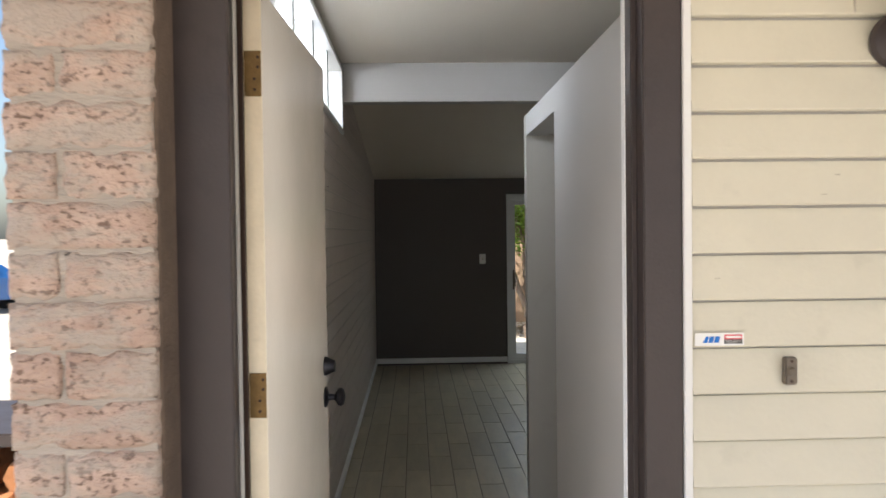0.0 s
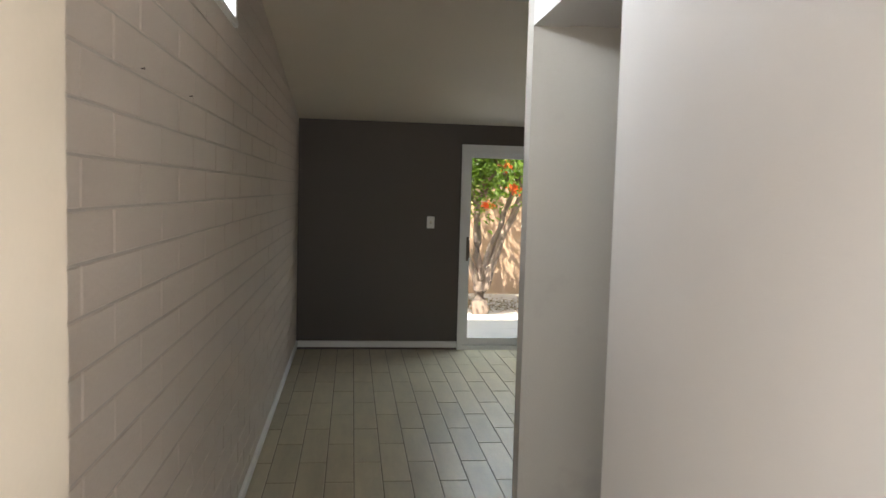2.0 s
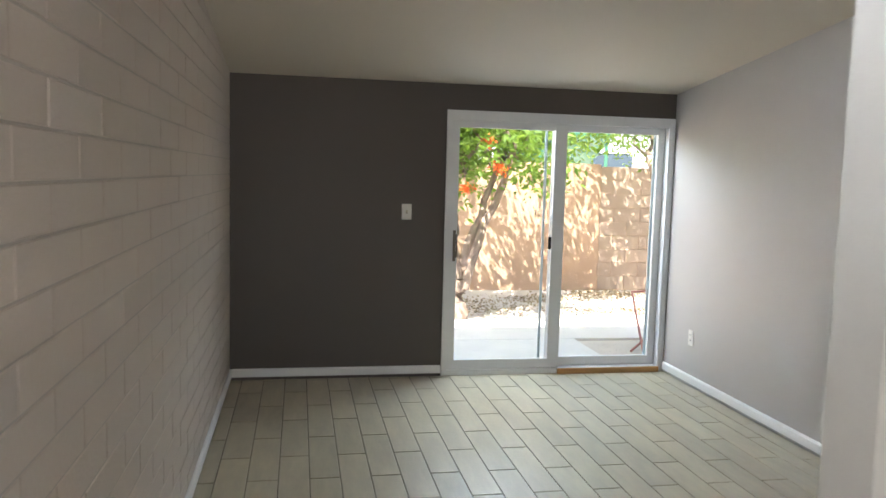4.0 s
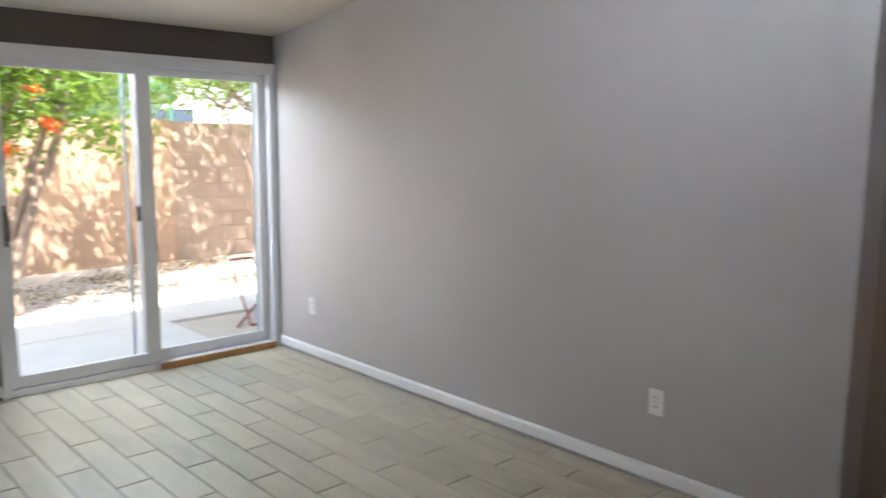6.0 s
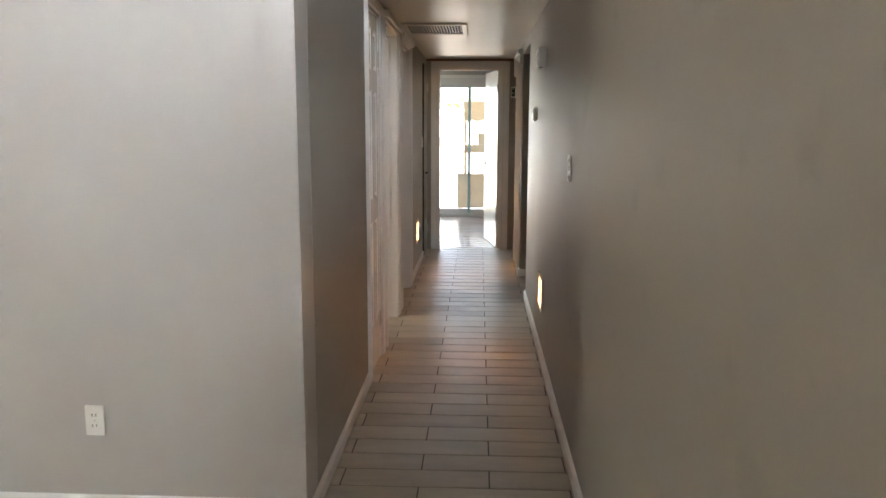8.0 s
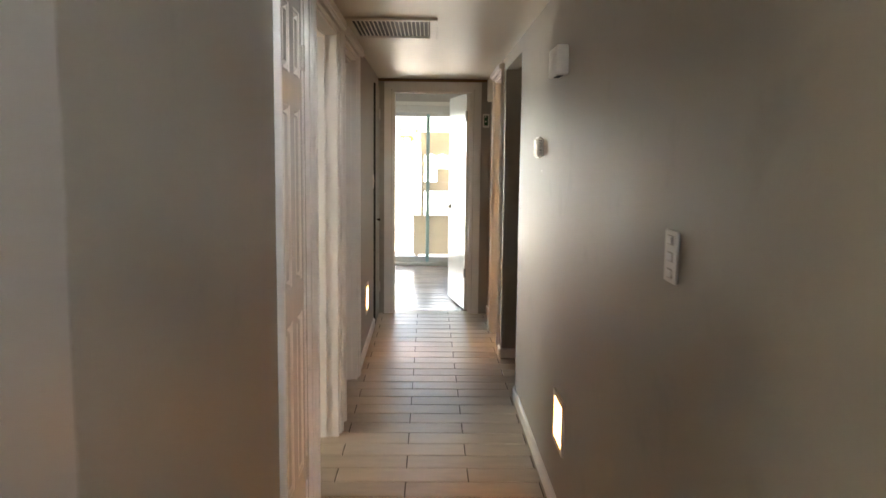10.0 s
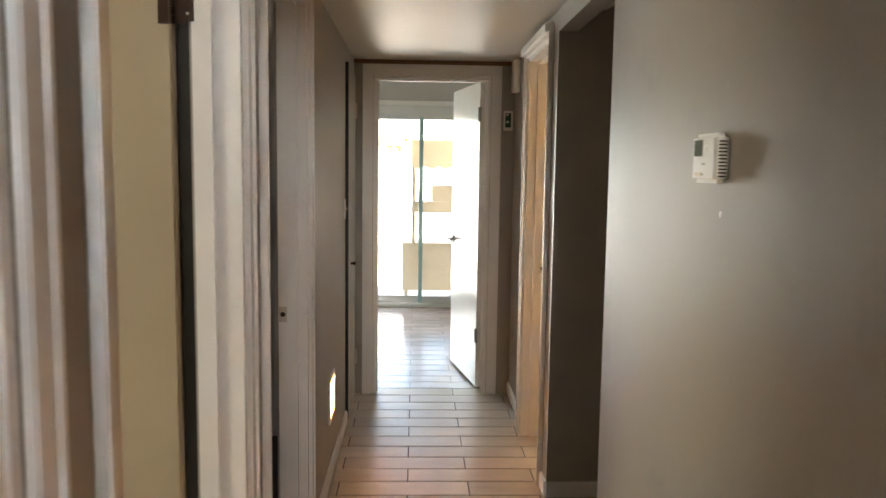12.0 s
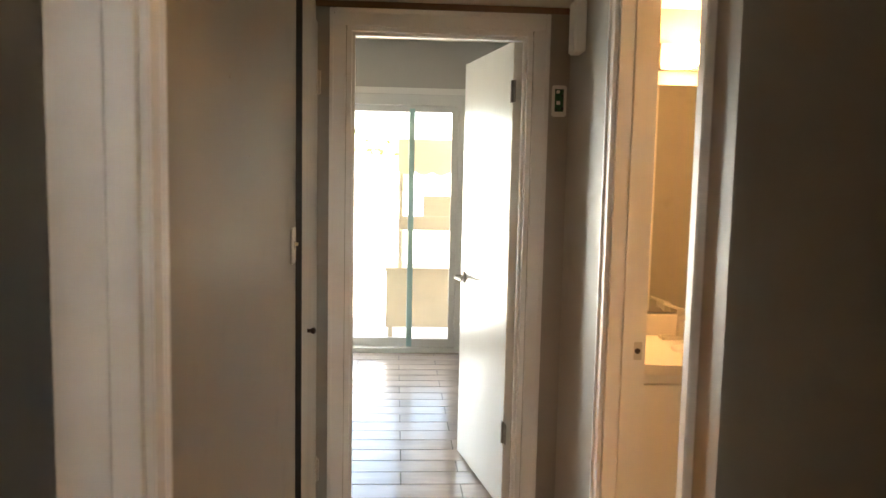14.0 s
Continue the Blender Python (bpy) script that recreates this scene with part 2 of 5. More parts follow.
M["siding_scuff"] = material("grey_scuff", (0.53, 0.49, 0.39), 0.8, vary=0.3, scale=90, grain=300, bump=0.2)
M["log"] = material("split_firewood", (0.42, 0.18, 0.075), 0.9, vary=0.35, scale=8, grain=50, bump=0.6, per_object=0.4)
M["car_blue"] = material("blue_car_paint", (0.02, 0.11, 0.33), 0.25, vary=0.05, bump=0, coat=0.6)
M["car_glass"] = material("dark_car_glass", (0.05, 0.07, 0.09), 0.08, vary=0.05, bump=0)
M["rubber"] = material("black_rubber", (0.02, 0.02, 0.02), 0.8, vary=0.1, bump=0.1)
M["canvas"] = material("cream_canvas", (0.62, 0.54, 0.38), 0.85, vary=0.08, scale=5, grain=120, bump=0.2)
M["painted_wood"] = material("cream_painted_wood", (0.50, 0.43, 0.30), 0.6, vary=0.12, scale=5, grain=60, bump=0.15)
M["steel_green"] = material("green_enamel", (0.05, 0.17, 0.10), 0.5, vary=0.12, scale=4, grain=60, bump=0.05)
M["house_white"] = material("white_stucco", (0.74, 0.74, 0.72), 0.9, vary=0.06, scale=2, grain=60, bump=0.3)
M["roof"] = material("grey_shingle", (0.22, 0.20, 0.18), 0.9, vary=0.2, scale=6, grain=60, bump=0.4)
M["counter"] = material("cultured_marble", (0.80, 0.76, 0.70), 0.15, vary=0.04, scale=6, grain=30, bump=0)
M["rust_pole"] = material("faded_red_metal", (0.34, 0.13, 0.10), 0.6, vary=0.2, scale=30, grain=90, bump=0.1)
M["old_strip"] = material("aged_weather_strip", (0.50, 0.48, 0.46), 0.5, vary=0.1, scale=20, grain=80, bump=0.05, stain=0.4)
M["weather_strip"] = material("white_weather_strip", (0.80, 0.80, 0.80), 0.4, vary=0.05, scale=20, grain=80, bump=0.05, stain=0.3)
M["glass"] = glass_material("clear_glass", (0.97, 0.99, 0.98))
mirror = bpy.data.materials.new("silver_mirror")
mirror.use_nodes = True
mirror.node_tree.nodes["Principled BSDF"].inputs["Base Color"].default_value = (0.86, 0.86, 0.84, 1)
mirror.node_tree.nodes["Principled BSDF"].inputs["Metallic"].default_value = 1.0
mirror.node_tree.nodes["Principled BSDF"].inputs["Roughness"].default_value = 0.02
M["mirror"] = mirror
M["step_glow"] = glow_material("warm_lit_lens", (1.0, 0.45, 0.14), 2.2)
M["bulb_glow"] = glow_material("warm_lit_globe", (1.0, 0.56, 0.24), 10.0)


# ---------------------------------------------------------------- mesh helpers
def box(bm, x0, x1, y0, y1, z0, z1):
    v = [bm.verts.new((x, y, z)) for x in (x0, x1) for y in (y0, y1) for z in (z0, z1)]
    for f in ((0, 1, 3, 2), (4, 6, 7, 5), (0, 4, 5, 1), (2, 3, 7, 6), (0, 2, 6, 4), (1, 5, 7, 3)):
        bm.faces.new([v[i] for i in f])
    return v


def boxes(*sides, bevel=0.0):
    bm = bmesh.new()
    for s in sides:
        box(bm, *s)
    if bevel:
        bmesh.ops.bevel(bm, geom=bm.edges[:], offset=bevel, segments=2, affect="EDGES", clamp_overlap=True)
    return bm


def tube(bm, a, b, r0, r1=None, n=12, caps=True):
    """A round bar from a to b, from radius r0 to r1."""
    a, b = Vector(a), Vector(b)
    r1 = r0 if r1 is None else r1
    q = (b - a).to_track_quat("Z", "Y")
    rings = []
    for p, r in ((a, r0), (b, r1)):
        rings.append([bm.verts.new(p + q @ Vector((r * math.cos(k * math.tau / n), r * math.sin(k * math.tau / n), 0))) for k in range(n)])
    for k in range(n):
        bm.faces.new((rings[0][k], rings[0][(k + 1) % n], rings[1][(k + 1) % n], rings[1][k]))
    if caps:
        bm.faces.new(rings[0][::-1])
        bm.faces.new(rings[1])
    return bm


def lathe(bm, profile, origin, axis, n=20):
    """Turns (distance along the axis, radius) pairs round an axis."""
    q = Vector(axis).to_track_quat("Z", "Y")
    o = Vector(origin)
    rings = [[bm.verts.new(o + q @ Vector((r * math.cos(k * math.tau / n), r * math.sin(k * math.tau / n), d))) for k in range(n)] for d, r in profile]
    for a, b in zip(rings, rings[1:]):
        for k in range(n):
            bm.faces.new((a[k], a[(k + 1) % n], b[(k + 1) % n], b[k]))
    bm.faces.new(rings[0][::-1])
    bm.faces.new(rings[-1])
    return bm


def part(name, bm, mat, parent=None, label="", smooth=False):
    me = bpy.data.meshes.new(name)
    bmesh.ops.recalc_face_normals(bm, faces=bm.faces[:])
    bm.to_mesh(me)
    bm.free()
    me.materials.append(mat)
    if smooth:
        me.polygons.foreach_set("use_smooth", [True] * len(me.polygons))
        me.set_sharp_from_angle(angle=radians(40))
    ob = new(name, me)
    if parent:
        ob.parent = parent
    if label:
        tagged(ob, label)
    return ob


def thing(name, label, category, at=(0, 0, 0), group="", kind=""):
    ob = new(name)
    ob.location = at
    ob.empty_display_size = 0.05
    return tagged(ob, label, category, group, kind)


def structure(name, bm, mat, label, smooth=False):
    return tagged(part(name, bm, mat, None, label, smooth), kind="structure")


def slab(axis, near, far, u0, u1, z0, z1, holes=()):
    """A wall that lies across an axis (x or y) from near to far, with rectangular openings (u0, u1, z0, z1) cut through it."""
    us = sorted({u0, u1, *[min(max(v, u0), u1) for h in holes for v in h[:2]]})
    zs = sorted({z0, z1, *[min(max(v, z0), z1) for h in holes for v in h[2:]]})
    bm = bmesh.new()
    vs = {}

    def vert(i, k, side):
        if (i, k, side) not in vs:
            d, u, z = (near, far)[side], us[i], zs[k]
            vs[i, k, side] = bm.verts.new((d, u, z) if axis == "x" else (u, d, z))
        return vs[i, k, side]

    def solid(i, k):
        if not (0 <= i < len(us) - 1 and 0 <= k < len(zs) - 1):
            return False
        u, z = (us[i] + us[i + 1]) / 2, (zs[k] + zs[k + 1]) / 2
        return not any(h[0] < u < h[1] and h[2] < z < h[3] for h in holes)

    for i in range(len(us) - 1):
        for k in range(len(zs) - 1):
            if not solid(i, k):
                continue
            for s in (0, 1):
                bm.faces.new([vert(i, k, s), vert(i + 1, k, s), vert(i + 1, k + 1, s), vert(i, k + 1, s)])
            for di, dk, (a, b) in ((-1, 0, ((i, k), (i, k + 1))), (1, 0, ((i + 1, k), (i + 1, k + 1))), (0, -1, ((i, k), (i + 1, k))), (0, 1, ((i, k + 1), (i + 1, k + 1)))):
                if not solid(i + di, k + dk):
                    bm.faces.new([vert(*a, 0), vert(*b, 0), vert(*b, 1), vert(*a, 1)])
    return bm


# ---------------------------------------------------------------- the shell
LEFT, RIGHT, BACK = 0.0, 3.31, 9.94
FRONT_OUT, FRONT_IN = 2.66, 2.80
HALL_L, HALL_R, HALL_END, HALL_TOP = 6.128, 5.15, 9.41, 2.118
BOX_X, BOX_TOP = 1.05, 2.145
FLAT, BEAM_Y = 2.64, 6.08


def slope(y):
    """The height of the sloping ceiling of the living room."""
    return 2.155 + (BACK - y) * 0.119


# Left block wall: a core with the mortar's relief; its painted blocks stand proud of it.
CL0, CL1, CZ0, CZ1 = 2.95, 6.03, 2.17, 2.60
wall_left = structure("wall_left", slab("x", -0.30, LEFT - 0.003, FRONT_IN, BACK + 0.15, -0.1, 2.9, [(CL0, CL1, CZ0, CZ1)]), M["joint_paint"],
                      "grey painted slump block wall below a row of high windows")
wall_back = structure("wall_back", slab("y", BACK, BACK + 0.15, LEFT - 0.004, 3.60, -0.1, 2.5, [(1.525, 3.306, -0.02, 1.97)]), M["back_dark"],
                      "dark grey wall round a sliding patio door")
wall_right = structure("wall_right", slab("x", RIGHT, RIGHT + 0.12, HALL_L + 0.11, BACK, -0.1, 2.75), M["paint"], "light grey painted living room wall")
structure("wall_hall_corner", boxes((3.235, RIGHT + 0.12, HALL_L, HALL_L + 0.11, -0.1, 2.75), bevel=0.004), M["paint"], "grey painted pilaster at the mouth of the hall")
structure("wall_above_hall", boxes((3.20, 3.32, FRONT_IN, HALL_L, HALL_TOP + 0.03, 2.75)), M["paint"], "grey painted wall over the hall opening")

# Low box beside the entry: a partition with a doorway, under a ledge.
structure("wall_partition", slab("x", BOX_X, BOX_X + 0.11, FRONT_IN, HALL_R - 0.08, -0.1, BOX_TOP, [(4.265, 5.09, -0.2, 2.038)]), M["paint"], "grey painted low partition with a plain doorway")
structure("partition_ledge", boxes((BOX_X + 0.11, 3.2, FRONT_IN, HALL_R - 0.08, BOX_TOP - 0.1, BOX_TOP)), M["paint"], "grey painted flat top of the low box")
structure("wall_closet_end", boxes((2.3, 2.4, FRONT_IN, HALL_R - 0.08, -0.1, BOX_TOP - 0.1)), M["paint"], "grey painted end wall inside the box")

# Hall: right wall with the side passage and the bathroom door.
ALC0, ALC1 = 6.90, 7.81
B0, B1 = 7.985, 8.635
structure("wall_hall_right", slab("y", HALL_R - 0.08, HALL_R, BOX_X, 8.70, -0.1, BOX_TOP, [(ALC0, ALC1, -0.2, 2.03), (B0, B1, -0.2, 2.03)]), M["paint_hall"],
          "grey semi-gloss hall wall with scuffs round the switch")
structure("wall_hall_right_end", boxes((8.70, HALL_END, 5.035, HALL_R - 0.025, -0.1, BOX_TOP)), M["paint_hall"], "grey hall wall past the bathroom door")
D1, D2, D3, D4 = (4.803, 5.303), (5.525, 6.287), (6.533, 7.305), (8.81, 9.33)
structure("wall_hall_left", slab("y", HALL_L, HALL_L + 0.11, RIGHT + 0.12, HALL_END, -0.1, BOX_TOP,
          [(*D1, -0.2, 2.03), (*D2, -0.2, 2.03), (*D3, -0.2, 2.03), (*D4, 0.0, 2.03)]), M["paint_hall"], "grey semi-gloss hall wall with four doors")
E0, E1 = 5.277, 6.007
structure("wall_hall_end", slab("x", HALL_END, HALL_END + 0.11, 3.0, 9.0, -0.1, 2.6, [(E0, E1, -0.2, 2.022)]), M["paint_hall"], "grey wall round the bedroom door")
structure("ceiling_hall", boxes((3.2, HALL_END, HALL_R - 0.2, HALL_L + 0.2, HALL_TOP, HALL_TOP + 0.025)), M["hall_ceiling"], "cream painted flat hall ceiling")

# Ceilings of the entry and the living room, with the beam between them.
structure("ceiling_entry", boxes((LEFT - 0.3, 3.4, FRONT_OUT - 0.05, BEAM_Y + 0.06, FLAT, FLAT + 0.12)), M["ceiling"], "cream plastered flat entry ceiling")
bm = bmesh.new()
ys = (BEAM_Y + 0.06, BACK + 0.2)
vv = [bm.verts.new((x, y, slope(y) + h)) for x in (LEFT - 0.3, 3.6) for y in ys for h in (0, 0.12)]
for f in ((0, 1, 3, 2), (4, 6, 7, 5), (0, 4, 5, 1), (2, 3, 7, 6), (0, 2, 6, 4), (1, 5, 7, 3)):
    bm.faces.new([vv[i] for i in f])
structure("ceiling_living", bm, M["ceiling"], "cream plastered ceiling sloping down to the patio door")
structure("beam", boxes((LEFT, 3.30, BEAM_Y, BEAM_Y + 0.12, 2.39, FLAT + 0.05), bevel=0.004), M["paint"], "grey painted ceiling beam across the room")

# Rooms behind the hall doors, the bathroom, the side passage and the bedroom: plain shells.
structure("wall_room_divide", boxes((6.36, 6.46, HALL_L + 0.11, 9.3, -0.1, 2.5)), M["paint"], "plain wall between two rooms")
structure("wall_rooms_back", slab("y", 9.3, 9.42, RIGHT + 0.12, HALL_END, -0.1, 2.5, [(4.3, 5.9, 0.9, 2.0), (7.5, 8.3, 1.2, 2.0)]), M["paint"], "plain outer wall of the back rooms")
structure("wall_linen", boxes((8.62, 8.72, HALL_L + 0.11, 9.3, -0.1, 2.5)), M["paint"], "plain wall beside the linen closet")
structure("wall_closet_side", boxes((5.39, 5.47, HALL_L + 0.11, 6.75, -0.1, 2.5)), M["paint"], "plain closet side wall")
structure("ceiling_rooms", boxes((RIGHT + 0.12, HALL_END, HALL_L + 0.11, 9.42, 2.45, 2.55)), M["ceiling"], "plain ceiling of the back rooms")
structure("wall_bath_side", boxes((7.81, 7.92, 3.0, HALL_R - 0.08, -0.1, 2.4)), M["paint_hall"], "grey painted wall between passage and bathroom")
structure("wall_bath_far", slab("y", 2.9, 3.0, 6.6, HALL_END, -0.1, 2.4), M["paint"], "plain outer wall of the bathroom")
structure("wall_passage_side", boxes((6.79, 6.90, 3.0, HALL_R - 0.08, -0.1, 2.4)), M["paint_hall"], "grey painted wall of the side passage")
structure("ceiling_bath", boxes((6.6, HALL_END, 2.9, HALL_R - 0.2, 2.13, 2.23)), M["ceiling"], "plain bathroom ceiling")
BED_X = 12.5
structure("wall_bedroom", slab("x", BED_X, BED_X + 0.15, 3.0, 9.0, -0.1, 2.6, [(5.26, 7.05, -0.02, 2.08)]), M["paint"], "blue-grey painted bedroom wall round a sliding door")
structure("wall_bedroom_near", boxes((HALL_END + 0.11, BED_X, 3.0, 3.1, -0.1, 2.6)), M["paint"], "plain bedroom side wall")
structure("wall_bedroom_far", boxes((HALL_END + 0.11, BED_X, 8.9, 9.0, -0.1, 2.6)), M["paint"], "plain bedroom side wall")
structure("ceiling_bedroom", boxes((HALL_END, BED_X + 0.9, 3.0, 9.0, 2.5, 2.6)), M["ceiling"], "cream bedroom ceiling and eave")

# Front wall with the doorway, and a porch roof that shades it.
structure("wall_front", slab("y", FRONT_OUT + 0.012, FRONT_IN, 1.0415, 4.5, -0.1, 2.75), M["paint"], "front wall behind cream lap siding")
structure("wall_over_door", boxes((-0.06, 1.045, FRONT_OUT + 0.03, FRONT_IN, 2.16, 2.75)), M["paint"], "plain wall over the front door")
structure("porch_roof", boxes((-1.0, 6.0, -0.2, FRONT_OUT - 0.05, 2.62, 2.78)), M["ceiling"], "cream porch ceiling")
structure("eave_back", boxes((-0.6, 9.5, BACK + 0.2, 10.72, 2.16, 2.30)), M["ceiling"], "cream eave over the patio door")
structure("roof", boxes((-0.6, 13.4, 2.6, 10.2, 2.86, 2.98)), M["roof"], "flat grey roof over the house")

# ---------------------------------------------------------------- floor base, baseboards
floor = structure("floor", boxes((LEFT, BED_X, FRONT_OUT - 0.02, 9.95, -0.12, -0.004)), M["grout"], "wood-look plank tile floor with dark grout")


def baseboard(axis, at, side, u0, u1, h=0.081, d=0.014, foot=0.012):
    """A white baseboard on the wall face at a coordinate, standing out to one side, with a rounded top."""
    bm = bmesh.new()
    prof = [(0, foot), (d, foot), (d, h - 0.012), (d * 0.5, h - 0.002), (0, h)]
    ends = []
    for u in (u0, u1):
        ends.append([bm.verts.new((at + side * p, u, z) if axis == "x" else (u, at + side * p, z)) for p, z in prof])
    n = len(prof)
    for k in range(n):
        bm.faces.new((ends[0][k], ends[0][(k + 1) % n], ends[1][(k + 1) % n], ends[1][k]))
    bm.faces.new(ends[0])
    bm.faces.new(ends[1][::-1])
    return structure("baseboard", bm, M["white_trim"], "white painted baseboard along the wall")


baseboard("x", LEFT, 1, FRONT_IN, BACK, foot=0.022)
baseboard("y", BACK, -1, LEFT + 0.014, 1.522, foot=0.022)
baseboard("x", RIGHT, -1, HALL_L + 0.11, BACK, foot=0.022)
baseboard("x", 3.235, -1, HALL_L - 0.012, HALL_L + 0.124)
baseboard("y", HALL_L, -1, 3.222, D1[0] - 0.058)
baseboard("y", HALL_L, -1, D3[1] + 0.06, D4[0] - 0.004)
baseboard("y", HALL_R, 1, BOX_X, ALC0)
baseboard("y", HALL_R - 0.025, 1, B1 + 0.06, HALL_END)
baseboard("y", HALL_R, 1, ALC1, B0 - 0.058)
baseboard("x", ALC1, -1, 3.0, HALL_R)
baseboard("x", BOX_X, -1, FRONT_IN + 0.02, 4.26)
baseboard("x", BOX_X, -1, 5.095, HALL_R + 0.014)
baseboard("y", HALL_R - 0.08, -1, BOX_X + 0.12, 2.3)

# ---------------------------------------------------------------- door trim and doors
def casing(axis, face, side, u0, u1, top, w=0.058, d=0.016, name="door_casing", foot=0.0):
    """White trim round an opening on a wall's face: two legs and a head, with a raised outer edge."""
    root = tagged(new(name), "white painted trim round the doorway", "door trim", kind="structure")

    def piece(pname, a0, a1, z0, z1, outer):
        s = sorted((face, face + side * d))
        s2 = sorted((face, face + side * (d + 0.006)))
        bm = bmesh.new()
        inner, edge = (a0, a1, z0, z1), outer
        for (p0, p1, q0, q1), (n0, n1) in ((inner, s), (edge, s2)):
            if axis == "y":
                box(bm, p0, p1, n0, n1, q0, q1)
            else:
                box(bm, n0, n1, p0, p1, q0, q1)
        bmesh.ops.bevel(bm, geom=bm.edges[:], offset=0.003, segments=2, affect="EDGES", clamp_overlap=True)
        part(pname, bm, M["white_trim"], root)

    piece("leg", u0 - w + 0.002, u0 - 0.004, foot, top, (u0 - w, u0 - w + 0.016, foot, top + w))
    piece("leg", u1 + 0.004, u1 + w - 0.002, foot, top, (u1 + w - 0.016, u1 + w, foot, top + w))
    piece("head", u0 - w + 0.016, u1 + w - 0.016, top + 0.001, top + w - 0.018, (u0 - w + 0.0165, u1 + w - 0.0165, top + w - 0.018, top + w))
    return root


def jambs(axis, n0, n1, u0, u1, top, stop, name="door_jamb"):
    """White boards that line an opening, with a stop along the middle."""
    root = tagged(new(name), "white painted jamb lining the doorway", "door jamb", kind="structure")
    t = 0.018
    for nm, a0, a1, z0, z1, s0, s1, q0, q1 in (
            ("side_board", u0 - 0.002, u0 + t, 0, top - t, u0 + t, u0 + t + 0.012, 0, top - t - 0.012),
            ("side_board", u1 - t, u1 + 0.002, 0, top - t, u1 - t - 0.012, u1 - t, 0, top - t - 0.012),
            ("head_board", u0 + 0.0, u1 - 0.0, top - t, top + 0.001, u0 + t, u1 - t, top - t - 0.012, top - t)):
        bm = bmesh.new()
        m0, m1 = stop
        if axis == "y":
            box(bm, a0, a1, n0, n1, z0, z1)
            box(bm, s0, s1, m0, m1, q0, q1)
        else:
            box(bm, n0, n1, a0, a1, z0, z1)
            box(bm, m0, m1, s0, s1, q0, q1)
        part(nm, bm, M["white_trim"], root)
    return root


def hinge(parent, at, z, mat, along, out):
    """A butt hinge: two leaves in the gap and a knuckle of five."""
    x, y = at
    a, o = Vector((*along, 0)), Vector((*out, 0))
    bm = bmesh.new()
    p, q = Vector((x, y, z - 0.045)), Vector((x, y, z + 0.045))
    lo = p - a * 0.03 - o * 0.001
    hi = q + a * 0.03 + o * 0.002
    box(bm, *sorted((lo.x, hi.x)), *sorted((lo.y, hi.y)), lo.z, hi.z)
    for k in range(5):
        c = p + o * 0.006
        tube(bm, c + Vector((0, 0, 0.0181 * k)), c + Vector((0, 0, 0.0181 * k + 0.0165)), 0.006, n=10)
    return part("hinge", bm, mat, parent)


def knob_set(parent, at, out, mat, label, r=0.027, lever=False):
    """A door knob on its rose, standing out of a door's face."""
    bm = bmesh.new()
    if lever:
        o, a = Vector(out), Vector(at)
        lathe(bm, [(0, 0.031), (0.005, 0.031), (0.009, 0.026), (0.010, 0.012), (0.040, 0.011), (0.050, 0.012), (0.052, 0.008)], at, out, 24)
        for k in range(5):
            p, q = (a + o * (0.046 - 0.006 * math.sin(u * math.pi / 5)) + Vector((-0.022 * u, 0, -0.004 * math.sin(u * math.pi / 5))) for u in (k, k + 1))
            tube(bm, p, q, 0.0085 - 0.0006 * k, 0.0079 - 0.0006 * k, n=12)
        return part("lever", bm, mat, parent, label, smooth=True)
    lathe(bm, [(0, r * 1.15), (0.004, r * 1.15), (0.008, r * 0.9), (0.012, 0.011), (0.032, 0.010), (0.036, r * 0.6), (0.044, r * 0.95), (0.054, r), (0.062, r * 0.8), (0.066, r * 0.3)], at, out, 24)
    return part("knob", bm, mat, parent, label, smooth=True)


def strike(parent, x, y, z, facing):
    """A strike plate with its hole, on a jamb's face."""
    s = 0.002 * facing
    bm = boxes((*sorted((x, x + s)), y - 0.014, y + 0.014, z - 0.028, z + 0.028), bevel=0.0006)
    p = part("strike_plate", bm, M["nickel"], parent, "worn metal strike plate")
    bm = bmesh.new()
    tube(bm, (x + s, y, z), (x + s * 1.6, y, z), 0.009, n=14)
    part("latch_hole", bm, M["dark_hinge"], p)


# Hall doors.
T = 2.03
for o0, o1 in (D1, D2, D3):
    casing("y", HALL_L, -1, o0, o1, T, foot=0.007)
casing("y", HALL_R, 1, B0, B1, T, foot=0.007)
for o0, o1 in (D2, D3):
    structure("trim_door_cap", boxes((o0 - 0.062, o1 + 0.062, HALL_L - 0.046, HALL_L - 0.0225, T + 0.012, T + 0.058), bevel=0.006), M["white_trim"], "white moulded cap over the doorway")
structure("trim_door_cap", boxes((B0 - 0.062, B1 + 0.062, HALL_R + 0.0225, HALL_R + 0.04, T + 0.012, T + 0.058), bevel=0.006), M["white_trim"], "white moulded cap over the doorway")
jambs("y", HALL_L + 0.001, HALL_L + 0.109, *D1, T, (HALL_L + 0.09, HALL_L + 0.105), "door_jamb")
j2 = jambs("y", HALL_L - 0.004, HALL_L + 0.100, *D2, T, (HALL_L + 0.055, HALL_L + 0.09), "door_jamb")
j3 = jambs("y", HALL_L - 0.004, HALL_L + 0.100, *D3, T, (HALL_L + 0.03, HALL_L + 0.065), "door_jamb")
jb = jambs("y", HALL_R - 0.115, HALL_R + 0.004, B0, B1, T, (HALL_R - 0.075, HALL_R - 0.04), "door_jamb")
strike(j3, D3[1] - 0.018, HALL_L + 0.084, 0.925, -1)
strike(jb, B1 - 0.018, HALL_R - 0.09, 0.926, -1)


